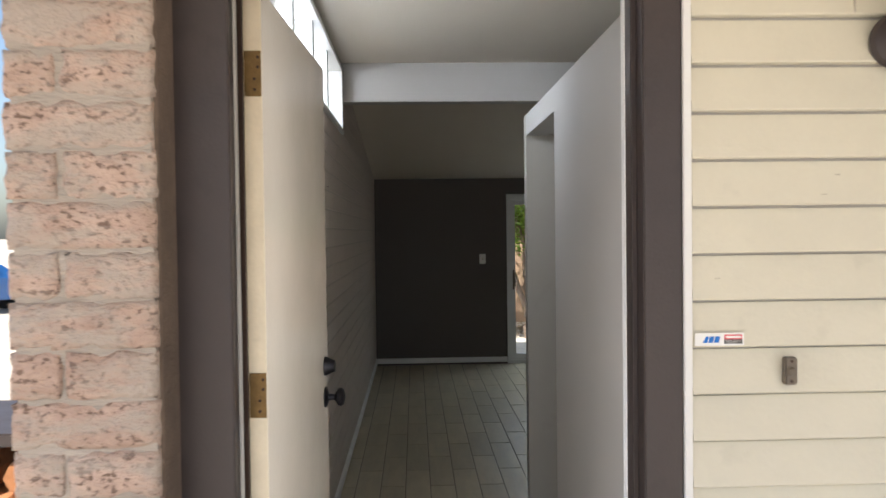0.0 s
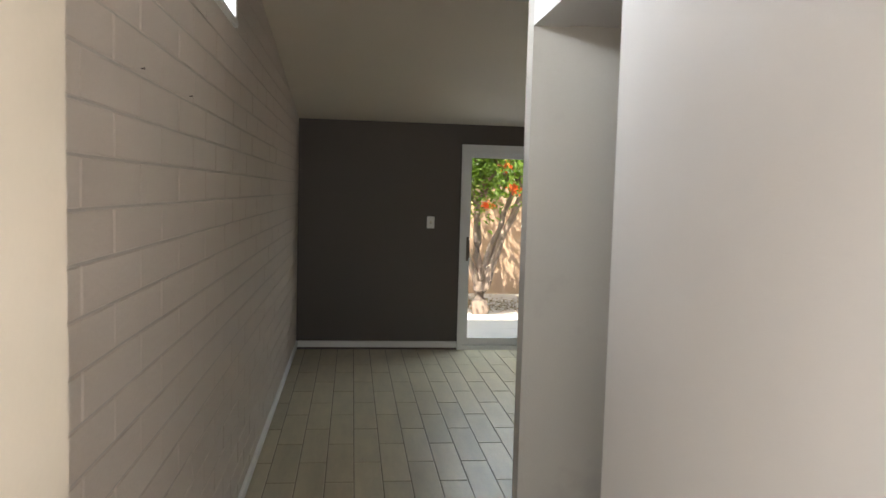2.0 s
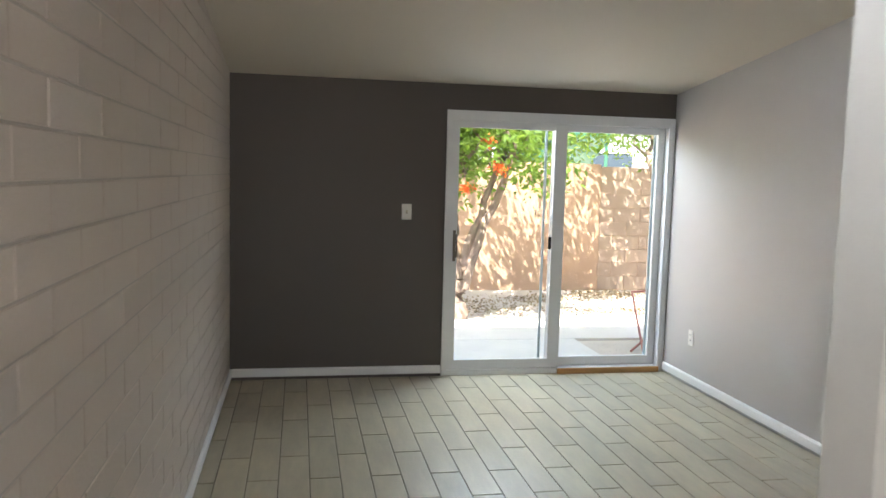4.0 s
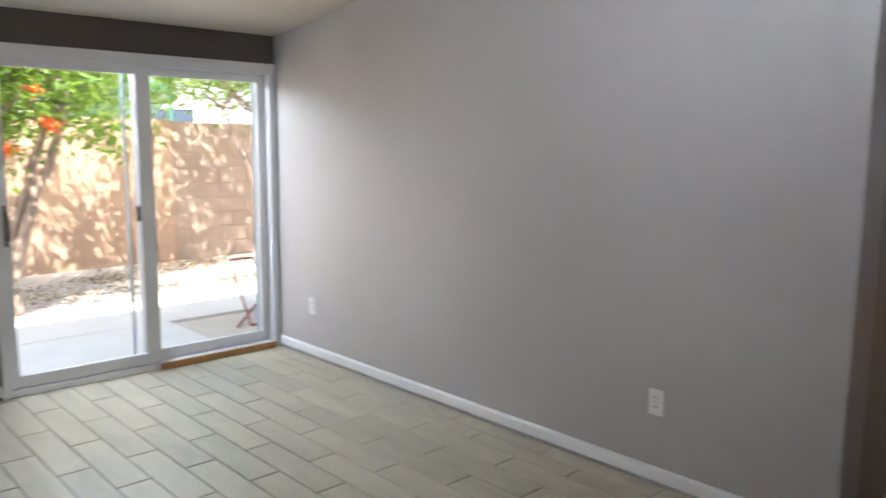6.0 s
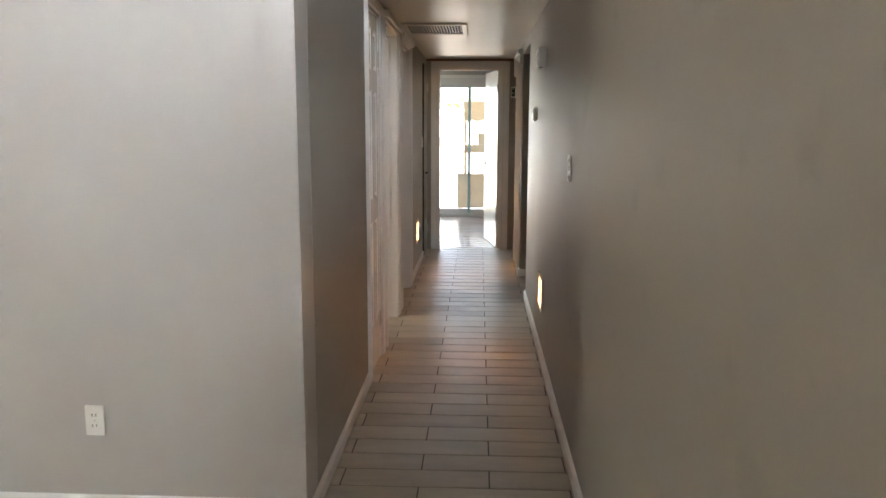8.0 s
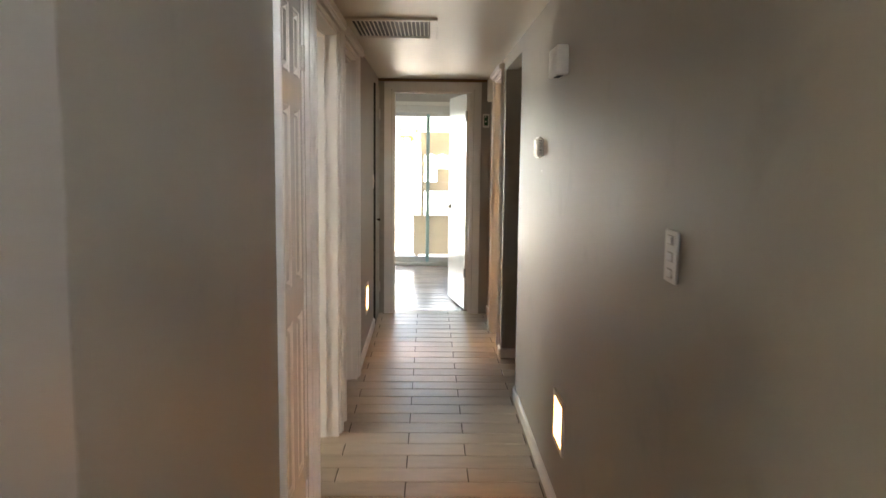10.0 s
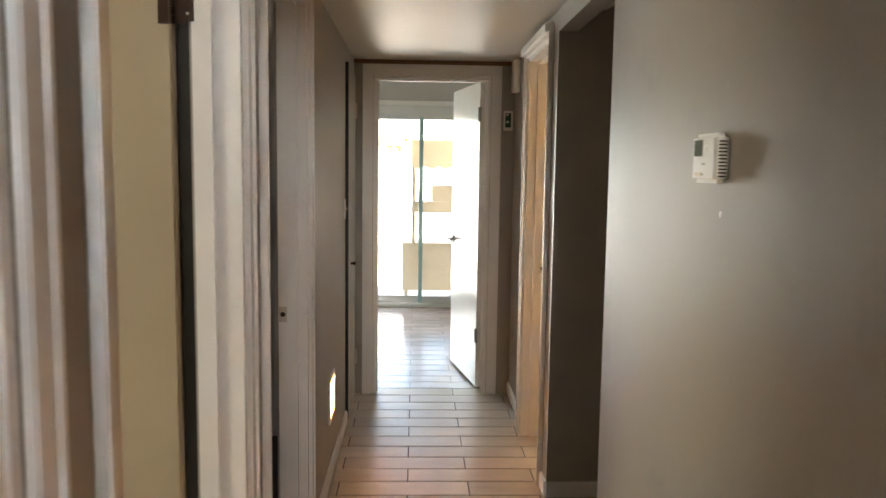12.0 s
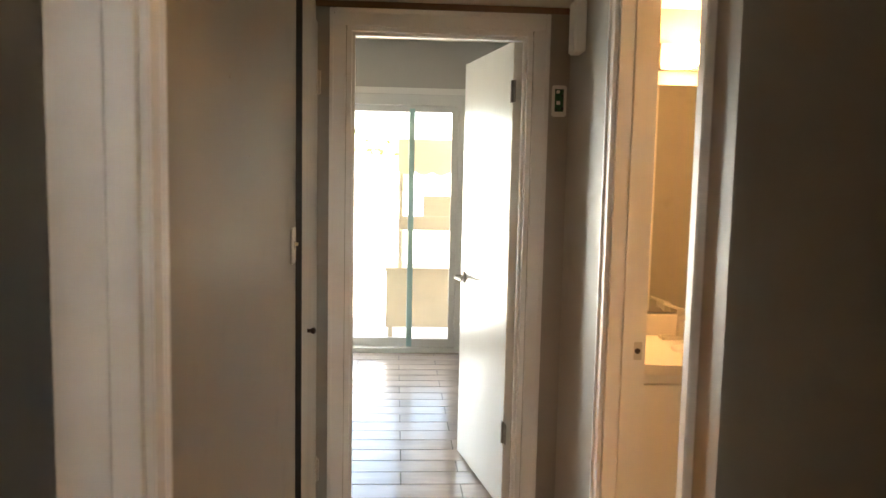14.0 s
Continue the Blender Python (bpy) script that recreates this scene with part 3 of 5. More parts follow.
def panel_door(name, x0, x1, y, z0, z1, label):
    """A narrow six-panel door in a wall across y, seen from below y, with raised panels."""
    root = thing(name, label, "door", ((x0 + x1) / 2, y, 0))
    cols = ((x0 + 0.100, x0 + 0.222), (x0 + 0.302, x0 + 0.424))
    rows = ((0.27, 0.87), (0.988, 1.598), (1.703, 1.93))
    holes = [(*c, *r) for c in cols for r in rows]
    bm = slab("y", y, y + 0.03, x0, x1, z0, z1, holes)
    bm.transform(Matrix.Translation((-root.location.x, -root.location.y, 0)))
    part("leaf", bm, M["white_door"], root)
    for c0, c1 in cols:
        for r0, r1 in rows:
            bm = bmesh.new()
            steps = ((0.0, 0.0), (0.004, 0.004), (0.010, 0.005), (0.017, 0.018), (0.022, 0.018), (0.030, 0.006), (0.033, 0.003))
            rings = []
            for inset, depth in steps:
                rings.append([bm.verts.new((x - root.location.x, depth, z)) for x, z in ((c0 + inset, r0 + inset), (c1 - inset, r0 + inset), (c1 - inset, r1 - inset), (c0 + inset, r1 - inset))])
            for a, b in zip(rings, rings[1:]):
                for k in range(4):
                    bm.faces.new((a[k], a[(k + 1) % 4], b[(k + 1) % 4], b[k]))
            bm.faces.new(rings[-1])
            back = [bm.verts.new((v.co.x, 0.028, v.co.z)) for v in rings[0]]
            for k in range(4):
                bm.faces.new((rings[0][k], back[k], back[(k + 1) % 4], rings[0][(k + 1) % 4]))
            bm.faces.new(back[::-1])
            part("panel", bm, M["white_door"], root)
    return root


d1 = panel_door("closet_door", D1[0] + 0.02, D1[1] - 0.019, 6.135, 0.012, T - 0.022, "closed white six-panel closet door with a soft sheen")
for z in (0.25, 1.78):
    h = hinge(d1, (D1[1] - 0.022 - d1.location.x, -0.002), z, M["nickel"], (1, 0), (0, -1))


def plain_door(name, w, label, mat, hinge_mat, knob_mat, knob_side=(1, -1), hinges=(0.34, 1.80), lever=False):
    """A flush door that hangs from its hinge line at the local origin and runs along +x, 35 mm thick towards +y."""
    root = thing(name, label, "door")
    part("leaf", boxes((0.004, w, 0.0, 0.035, 0.014, 2.005), bevel=0.003), mat, root)
    for z in hinges:
        hinge(root, (0.0, 0.036), z, hinge_mat, (1, 0), (0, 1))
    for s in knob_side:
        y = 0.035 if s > 0 else 0.0
        knob_set(root, (w - 0.062, y, 0.94), (0, s, 0), knob_mat, "lever handle on a round rose" if lever else "round door knob on a rose", lever=lever)
    bm = boxes((w - 0.0005, w + 0.0015, 0.007, 0.028, 0.91, 0.97))
    part("latch_plate", bm, knob_mat, root)
    return root


d2 = plain_door("room_door", 0.75, "flush door open into a room, coloured cream for its yellowish light", M["cream_cast_door"], M["dark_hinge"], M["nickel"])
d2.matrix_world = pose(6.302, 6.266, 0, 0, 0, 88)
for z in (0.336, 1.805):
    plate = part("jamb_leaf", boxes((6.2645, 6.268, 6.218, 6.262, z - 0.044, z + 0.044), bevel=0.0008), M["dark_hinge"], j2, "dark bronze hinge leaf")
    for dz in (-0.028, 0.0, 0.028):
        bm = bmesh.new()
        tube(bm, (6.2642, 6.234 + 0.01 * (dz == 0), z + dz), (6.2635, 6.234 + 0.01 * (dz == 0), z + dz), 0.0035, n=10)
        part("screw", bm, M["nickel"], plate)
# Black strip put in the hinge gap to paint its shade.
structure("trim_hinge_gap", boxes((6.289, 6.30, 6.2285, 6.264, 0.0, 2.01)), M["shade_black"], "black strip painted as shade behind the room door's hinges")
d3 = plain_door("room_door", 0.77, "white flush door open into a dark room", M["white_door"], M["dark_hinge"], M["nickel"])
d3.matrix_world = pose(6.568, 6.275, 0, 0, 0, 96)
d5 = plain_door("bathroom_door", 0.70, "white flush bathroom door standing open", M["white_door"], M["nickel"], M["nickel"])
d5.matrix_world = pose(B0 + 0.03, HALL_R - 0.155, 0, 0, 0, -90.5)
d6 = plain_door("bedroom_door", 0.74, "white flush bedroom door standing open in bright light", M["white_door"], M["hinge_steel"], M["nickel"], hinges=(0.36, 1.80), lever=True)
d6.matrix_world = pose(HALL_END + 0.105, E0 + 0.022, 0, 0, 0, 10.5)

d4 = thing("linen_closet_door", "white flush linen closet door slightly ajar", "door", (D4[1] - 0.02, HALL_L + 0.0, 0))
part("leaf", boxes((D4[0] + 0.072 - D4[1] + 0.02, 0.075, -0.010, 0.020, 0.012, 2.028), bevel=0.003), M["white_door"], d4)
# The gap's shade, painted as a black strip on the leaf's near end.
part("edge", boxes((D4[0] + 0.058 - D4[1] + 0.02, D4[0] + 0.0715 - D4[1] + 0.02, -0.012, 0.020, 0.012, 2.028)), M["shade_black"], d4, "black strip painting shade at the door's near edge")
bm = bmesh.new()
lathe(bm, [(0, 0.008), (0.01, 0.006), (0.018, 0.012), (0.026, 0.011), (0.03, 0.005)], (-0.245, -0.010, 0.888), (0, -1, 0), 16)
part("knob", bm, M["dark_hinge"], d4, "small dark cabinet knob", smooth=True)
for z in (0.25, 1.80):
    hinge(d4, (0.068, -0.011), z, M["nickel"], (1, 0), (0, -1))
# Black liner added so the closet gap reads as deep shade.
structure("trim_linen_gap", boxes((D4[0] + 0.0005, D4[0] + 0.012, HALL_L + 0.004, HALL_L + 0.109, 0.0, T), bevel=0.001), M["shade_black"], "black liner painting shade into the linen closet opening")

# Bedroom doorway.
casing("x", HALL_END, -1, E0, E1, 2.022, w=0.067)
jambs("x", HALL_END - 0.004, HALL_END + 0.114, E0, E1, 2.022, (HALL_END + 0.03, HALL_END + 0.065), "door_jamb")

# Brown strip closing the gap over the bedroom door trim.
structure("trim_hall_end", boxes((HALL_END - 0.012, HALL_END - 0.0005, HALL_R - 0.02, HALL_L, 2.0925, HALL_TOP - 0.001), bevel=0.003), M["brown_strip"], "brown strip in the gap between the door trim and the ceiling")

# ---------------------------------------------------------------- front door
fd = thing("front_door", "cream painted front door standing wide open", "door")
fd.matrix_world = pose(0.081, 2.806, 0, 0, 0, -2.5)
part("leaf", boxes((0.0, 0.042, 0.0, 0.86, 0.015, 2.09), bevel=0.002), M["front_paint"], fd)
part("hinge_edge", boxes((0.001, 0.041, -0.002, -0.0003, 0.016, 2.088)), M["cream_edge"], fd, "bare cream hinge edge with paint drips")
for z in (1.174, 1.898, 0.40):
    bm = boxes((0.003, 0.041, -0.004, -0.0022, z - 0.051, z + 0.051), bevel=0.0006)
    h = part("hinge", bm, M["brass"], fd, "aged brass butt hinge")
    bm = bmesh.new()
    for k in range(5):
        tube(bm, (-0.004, -0.006, z - 0.051 + 0.0206 * k), (-0.004, -0.006, z - 0.051 + 0.0206 * k + 0.019), 0.0062, n=12)
    part("knuckle", bm, M["weather_strip"], h)
    for dz in (-0.036, -0.012, 0.014, 0.036):
        bm = bmesh.new()
        tube(bm, (0.026 + (0.008 if dz > 0 else 0), -0.0042, z + dz), (0.026 + (0.008 if dz > 0 else 0), -0.0052, z + dz), 0.0035, n=10)
        part("screw", bm, M["dark_hinge"], h)
k = knob_set(fd, (0.042, 0.80, 0.997), (1, 0, 0), M["black_metal"], "black bronze door knob", r=0.03)
bm = bmesh.new()
lathe(bm, [(0, 0.031), (0.006, 0.031), (0.03, 0.020), (0.034, 0.018)], (0.042, 0.80, 1.100), (1, 0, 0), 24)
part("deadbolt", bm, M["black_metal"], fd, "black deadbolt cylinder", smooth=True)

frame_l = tagged(new("door_frame"), "dark brown painted front door frame", "door frame", kind="structure")
part("post", boxes((-0.052, 0.074, 2.70, FRONT_IN, 0, 2.16), bevel=0.003), M["brown_frame"], frame_l)
part("weather_strip", boxes((0.0745, 0.0795, 2.735, 2.757, 0, 2.10), bevel=0.002), M["old_strip"], frame_l, "grey-white weather strip")
# Dark backing added to paint the shade between post and leaf.
part("stop", boxes((0.0745, 0.0865, 2.772, 2.785, 0, 2.10)), M["dark_hinge"], frame_l, "dark strip painting the shade of the door gap")
part("post", boxes((0.941, 1.024, FRONT_OUT - 0.004, FRONT_IN - 0.02, 0, 2.16), bevel=0.003), M["brown_frame"], frame_l)
part("stop", boxes((0.928, 0.941, FRONT_OUT + 0.04, 2.745, 0, 2.14), bevel=0.002), M["brown_frame"], frame_l)
part("weather_strip", boxes((0.926, 0.942, 2.7455, 2.772, 0, 2.14), bevel=0.002), M["weather_strip"], frame_l, "white weather strip")
part("head", boxes((0.0745, 0.941, FRONT_OUT + 0.02, FRONT_IN, 2.10, 2.16)), M["brown_frame"], frame_l)
part("threshold", boxes((0.0745, 0.941, FRONT_OUT - 0.02, FRONT_IN, -0.03, 0.012), bevel=0.004), M["nickel"], frame_l, "worn metal threshold")
structure("trim_siding", boxes((1.0245, 1.0415, FRONT_OUT - 0.012, FRONT_OUT + 0.02, 0, 2.3), bevel=0.002), M["white_trim"], "white corner trim beside the siding")
structure("trim_front_inside", boxes((0.942, BOX_X - 0.002, FRONT_IN - 0.0195, FRONT_IN + 0.012, 0, 2.14), bevel=0.003), M["white_trim"], "white inner trim of the front doorway")

# ---------------------------------------------------------------- windows and patio doors
def sliding_door(name, axis, face, u0, u1, top, mid, label, deep=0.11, left_front=True, outer=0.045, sash=0.055, mids=0.047):
    """A white vinyl sliding door in its opening: frame, two sashes with panes, a handle and a sill. The room is on the low side of the axis."""
    root = tagged(new(name), label, "sliding door", kind="structure")

    def bx(a0, a1, n0, n1, z0, z1):
        return (a0, a1, n0, n1, z0, z1) if axis == "y" else (n0, n1, a0, a1, z0, z1)

    e = 0.0015
    f0, f1 = face - 0.008, face + deep
    fr = part("window_frame", boxes(bx(u0 + e, u0 + outer, f0, f1, 0.0, top - e), bx(u1 - outer, u1 - e, f0, f1, 0.0, top - e),
              bx(u0 + outer, u1 - outer, f0, f1, top - outer - 0.028, top - e), bx(u0 + outer, u1 - outer, f0, f1, 0.0, 0.04), bevel=0.003), M["vinyl"], root)
    part("flange", boxes(bx(u0 + 0.002, u0 + 0.03, f0 - 0.006, f0 - 0.0005, 0.0, top - 0.004), bx(u1 - 0.03, u1 - 0.002, f0 - 0.006, f0 - 0.0005, 0, top - 0.004),
         bx(u0 + 0.03, u1 - 0.03, f0 - 0.006, f0 - 0.0005, top - 0.03, top - 0.004)), M["vinyl"], fr)
    for k, (a0, a1) in enumerate(((u0 + outer + 0.001, mid + mids), (mid - mids, u1 - outer - 0.001))):
        g0 = face + (0.018 if (k == 0) == left_front else 0.062)
        g1 = g0 + 0.036
        z0, z1 = 0.041, top - outer - 0.029
        s0 = sash if k == 0 else 2 * mids
        s1 = 2 * mids if k == 0 else sash
        s = part("sash", boxes(bx(a0, a0 + s0, g0, g1, z0, z1), bx(a1 - s1, a1, g0, g1, z0, z1), bx(a0 + s0, a1 - s1, g0, g1, z1 - 0.05, z1),
                 bx(a0 + s0, a1 - s1, g0, g1, z0, z0 + 0.07), bevel=0.003), M["vinyl"], root)
        p = part("pane", boxes(bx(a0 + s0 - 0.004, a1 - s1 + 0.004, g0 + 0.015, g0 + 0.021, z0 + 0.066, z1 - 0.046)), M["glass"], s)
        p.visible_shadow = False
    return root


door_patio = sliding_door("door_patio", "y", BACK, 1.525, 3.306, 1.97, 2.405, "white vinyl sliding patio door with clear glass")
bm = bmesh.new()
hx, hy = 1.605, BACK + 0.018
box(bm, hx - 0.011, hx + 0.011, hy - 0.006, hy - 0.0005, 0.86, 1.09)
for a in range(12):
    p = [Vector((hx + 0.01, hy - 0.006 - 0.042 * math.sin(t * math.pi / 12), 0.975 - 0.085 * math.cos(t * math.pi / 12))) for t in (a, a + 1)]
    tube(bm, p[0], p[1], 0.006, n=8)
part("handle", bm, M["bell"], door_patio, "dark curved pull handle", smooth=True)
part("latch", boxes((2.33, 2.352, BACK + 0.005, BACK + 0.0178, 0.955, 1.05), bevel=0.003), M["black_metal"], door_patio, "black latch on the middle stile")
part("sill", boxes((1.527, 3.304, BACK - 0.0, BACK + 0.14, -0.05, -0.0015)), M["vinyl"], door_patio)
part("screen_stile", boxes((2.312, 2.33, BACK + 0.112, BACK + 0.13, 0.05, 1.88), bevel=0.003), M["screen"], door_patio, "grey-blue screen frame stile")
part("screen_stile", boxes((3.196, 3.218, BACK + 0.112, BACK + 0.13, 0.05, 1.88), bevel=0.003), M["screen"], door_patio, "grey-blue screen frame stile")
bar = tagged(part("security_bar", boxes((2.43, 3.262, BACK - 0.035, BACK - 0.0155, 0.0, 0.042), bevel=0.003), M["oak_bar"]), "varnished brown wooden bar lying along the patio door", "wooden bar")

door_bedroom = sliding_door("door_bedroom_patio", "x", BED_X, 5.26, 7.05, 2.08, 5.685, "white vinyl sliding door of the bedroom", left_front=True, outer=0.055, mids=0.022, sash=0.05)
part("sill", boxes((BED_X, BED_X + 0.14, 5.262, 7.048, -0.05, -0.0015)), M["vinyl"], door_bedroom)
# Added strip that carries the backlit teal of the stile.
part("screen_stile", boxes((BED_X + 0.006, BED_X + 0.017, 5.664, 5.706, 0.05, 1.97), bevel=0.003), M["teal_flare_strip"], door_bedroom, "strip added on the middle stile, teal as its backlight glow")
casing("x", BED_X, -1, 5.26, 7.05, 2.08, w=0.05, name="window_trim")

# High windows in the left wall: posts, sill, head and panes.
win = tagged(new("window_clerestory"), "row of high clerestory windows in pale frames", "window", kind="structure")
posts = [CL0, 3.60, 4.22, 4.84, 5.45, CL1]
for k, y in enumerate(posts):
    a = {0: (y + 0.001, y + 0.04), len(posts) - 1: (y - 0.04, y - 0.001)}.get(k, (y - 0.03, y + 0.03))
    part("mullion", boxes((-0.26, -0.02 if 0 < k < len(posts) - 1 else 0.012, *a, CZ0 + 0.03, CZ1 - 0.03), bevel=0.003), M["white_trim"], win)
part("window_sill", boxes((-0.28, 0.016, CL0 + 0.001, CL1 - 0.001, CZ0 + 0.001, CZ0 + 0.03), bevel=0.003), M["white_trim"], win)
part("window_head", boxes((-0.28, 0.012, CL0 + 0.001, CL1 - 0.001, CZ1 - 0.03, CZ1 - 0.001), bevel=0.003), M["white_trim"], win)
for y0, y1 in zip(posts, posts[1:]):
    p = part("pane", boxes((-0.205, -0.200, y0 + 0.025, y1 - 0.025, CZ0 + 0.028, CZ1 - 0.028)), M["glass"], win)
    p.visible_shadow = False
    part("rail", boxes((-0.22, -0.185, y0 + 0.031, y1 - 0.031, CZ0 + 0.031, CZ0 + 0.05)), M["white_trim"], win)

# Frames of two unseen windows, added to light the back rooms.
for name, a0, a1, z0, z1 in (("window_room", 4.3, 5.9, 0.9, 2.0), ("window_room_small", 7.5, 8.3, 1.2, 2.0)):
    w = tagged(new(name), "white framed window added out of view to light a back room", "window", kind="structure")
    part("window_frame", slab("y", 9.33, 9.38, a0 + 0.001, a1 - 0.001, z0 + 0.001, z1 - 0.001, [(a0 + 0.05, (a0 + a1) / 2 - 0.02, z0 + 0.05, z1 - 0.05), ((a0 + a1) / 2 + 0.02, a1 - 0.05, z0 + 0.05, z1 - 0.05)]), M["vinyl"], w)


# ---------------------------------------------------------------- wall plates and small fixtures
def turn_to(facing):
    """The pose's turn that makes a plate built on the xz plane, looking to -y, look along facing instead."""
    return {"-y": 0, "+x": 90, "+y": 180, "-x": -90}[facing]


def outlet(x, y, z, facing):
    root = thing("wall_outlet", "white duplex outlet on a grey wall", "outlet", group="wall outlets")
    pl = part("plate", boxes((-0.035, 0.035, -0.006, -0.0005, -0.057, 0.057), bevel=0.003), M["plate"], root)
    for dz in (-0.02, 0.02):
        bm = bmesh.new()
        lathe(bm, [(0.0, 0.0165), (0.002, 0.0160)], (0, -0.006, dz), (0, -1, 0), 18)
        s = part("socket", bm, M["plate"], root)
        part("slot", boxes((-0.0085, -0.0055, -0.0092, -0.0083, dz - 0.004, dz + 0.006), (0.0055, 0.0085, -0.0092, -0.0083, dz - 0.004, dz + 0.006)), M["shade_black"], s)
    bm = bmesh.new()
    tube(bm, (0, -0.006, 0), (0, -0.0072, 0), 0.003, n=10)
    part("screw", bm, M["nickel"], root)
    root.matrix_world = pose(x, y, z, 0, 0, turn_to(facing))
    return root


outlet(RIGHT, 9.517, 0.355, "-x")
outlet(RIGHT, 6.902, 0.366, "-x")


def switch(x, y, z, facing, gangs, label, size=None, rows=1):
    root = thing("light_switch", label, "light switch")
    w, h = size or (0.036 + 0.023 * (gangs - 1), 0.057)
    part("plate", boxes((-w, w, -0.006, -0.0005, -h, h), bevel=0.003), M["plate"], root)
    for g in range(gangs):
        for r in range(rows):
            cx = (g - (gangs - 1) / 2) * 0.046
            cz = (r - (rows - 1) / 2) * 0.036
            if rows == 1:
                part("slot", boxes((cx - 0.006, cx + 0.006, -0.0068, -0.0062, -0.013, 0.013)), M["grey_slot"], root)
                part("toggle", boxes((cx - 0.0045, cx + 0.0045, -0.018, -0.007, cz - 0.001, cz + 0.010), bevel=0.002), M["toggle"], root, "ivory toggle")
            else:
                part("gap", boxes((cx - 0.018, cx + 0.018, -0.0068, -0.0062, cz - 0.0102, cz + 0.0102)), M["grey_slot"], root)
                part("rocker", boxes((cx - 0.016, cx + 0.016, -0.0105, -0.0062, cz - 0.008, cz + 0.008), bevel=0.002), M["white_trim"], root, "small horizontal rocker")
        for dz in (-0.03, 0.03) if rows == 1 else ():
            bm = bmesh.new()
            tube(bm, (cx, -0.006, dz), (cx, -0.0072, dz), 0.003, n=10)
            part("screw", bm, M["plate"], root)
    root.matrix_world = pose(x, y, z, 0, 0, turn_to(facing))
    return root


switch(1.243, BACK, 1.222, "-y", 1, "white toggle switch on the dark grey wall")
switch(BOX_X, 3.09, 1.33, "-x", 2, "white double switch with ivory toggles on the partition", size=(0.059, 0.056))
switch(4.079, HALL_R, 1.229, "+y", 1, "white plate with three stacked rockers in the hall", size=(0.043, 0.057), rows=3)
switch(8.735, HALL_L, 1.225, "-y", 1, "white toggle switch beside the linen closet")


def step_light(x, y, z, facing, label):
    """A recessed low wall lamp: a pale frame round a lit lens."""
    root = thing("step_light", label, "wall light", group="low wall lights in the hall")
    part("frame", slab("y", -0.010, -0.0005, -0.11, 0.11, -0.105, 0.105, [(-0.085, 0.085, -0.082, 0.082)]), M["white_trim"], root, "cream trim frame")
    part("lens", boxes((-0.084, 0.084, -0.005, -0.001, -0.081, 0.081)), M["step_glow"], root, "glowing warm lens")
    root.matrix_world = pose(x, y, z, 0, 0, turn_to(facing))
    return root


step_light(5.37, HALL_R, 0.405, "+y", "lit warm step light low on the hall wall")
step_light(8.06, HALL_L, 0.39, "-y", "lit warm step light above the baseboard")

# Thermostat.
th = thing("thermostat", "white digital thermostat with a small screen", "thermostat")
bm = boxes((-0.062, 0.062, -0.030, -0.001, -0.048, 0.048))
bmesh.ops.bevel(bm, geom=bm.edges[:], offset=0.009, segments=3, affect="EDGES", clamp_overlap=True)
part("body", bm, M["plate"], th, smooth=True)
part("screen", boxes((-0.047, -0.006, -0.0312, -0.0296, 0.004, 0.036)), M["lcd"], th, "grey LCD screen")
for k in range(3):
    part("button", boxes((0.004, 0.022, -0.0322, -0.0296, 0.026 - k * 0.012, 0.033 - k * 0.012), bevel=0.001), M["plate"], th)
for k in range(2):
    part("button", boxes((-0.038 + k * 0.02, -0.028 + k * 0.02, -0.0318, -0.0296, -0.034, -0.027), bevel=0.001), M["toggle"], th)
for k in range(11):
    part("slot", boxes((0.0612, 0.0624, -0.024, -0.008, -0.036 + k * 0.0066, -0.033 + k * 0.0066)), M["shade_black"], th)
for x0, x1, z0, z1 in ((-0.008, 0.012, -0.013, -0.009), (-0.012, 0.002, -0.034, -0.028)):
    part("print_bar", boxes((x0, x1, -0.0306, -0.0297, z0, z1)), M["grey_slot"], th)
th.matrix_world = pose(6.047, HALL_R, 1.481, 0, 0, 180)
tagged(part("wall_nick", boxes((6.02, 6.025, HALL_R, HALL_R + 0.001, 1.367, 1.379)), M["white_trim"]), "pale nick in the grey paint below the thermostat", "paint chip")
for x, y, z in ((6.017, HALL_R, 1.622), (5.603, HALL_R, 1.631), (7.839, HALL_L, 1.631), (8.033, HALL_L, 1.486)):
    out = 1 if y == HALL_R else -1
    bm = bmesh.new()
    tube(bm, (x, y, z), (x, y + 0.0015 * out, z), 0.005, 0.003, n=10)
    tagged(part("wall_nick", bm, M["grey_slot"]), "small filled screw hole in the grey hall wall", "paint chip", "filled holes in the hall walls")

# Door chime: a box with a fluted sunburst front.
ch = thing("door_chime", "white door chime box with an embossed sunburst front", "door chime")
part("body", boxes((-0.098, 0.098, -0.047, -0.001, -0.055, 0.055), bevel=0.004), M["plate"], ch)
for k in range(12):
    a = k * math.tau / 12
    bm = bmesh.new()
    tube(bm, (0.012 * math.cos(a), -0.046, 0.01 * math.sin(a)), (0.09 * math.cos(a), -0.046, 0.044 * math.sin(a)), 0.005, 0.002, n=6)
    part("ray", bm, M["plate"], ch)
part("sound_slot", boxes((-0.05, 0.05, -0.035, -0.014, -0.0565, -0.0545)), M["shade_black"], ch)
ch.matrix_world = pose(5.495, HALL_R, 1.804, 0, 0, 180)

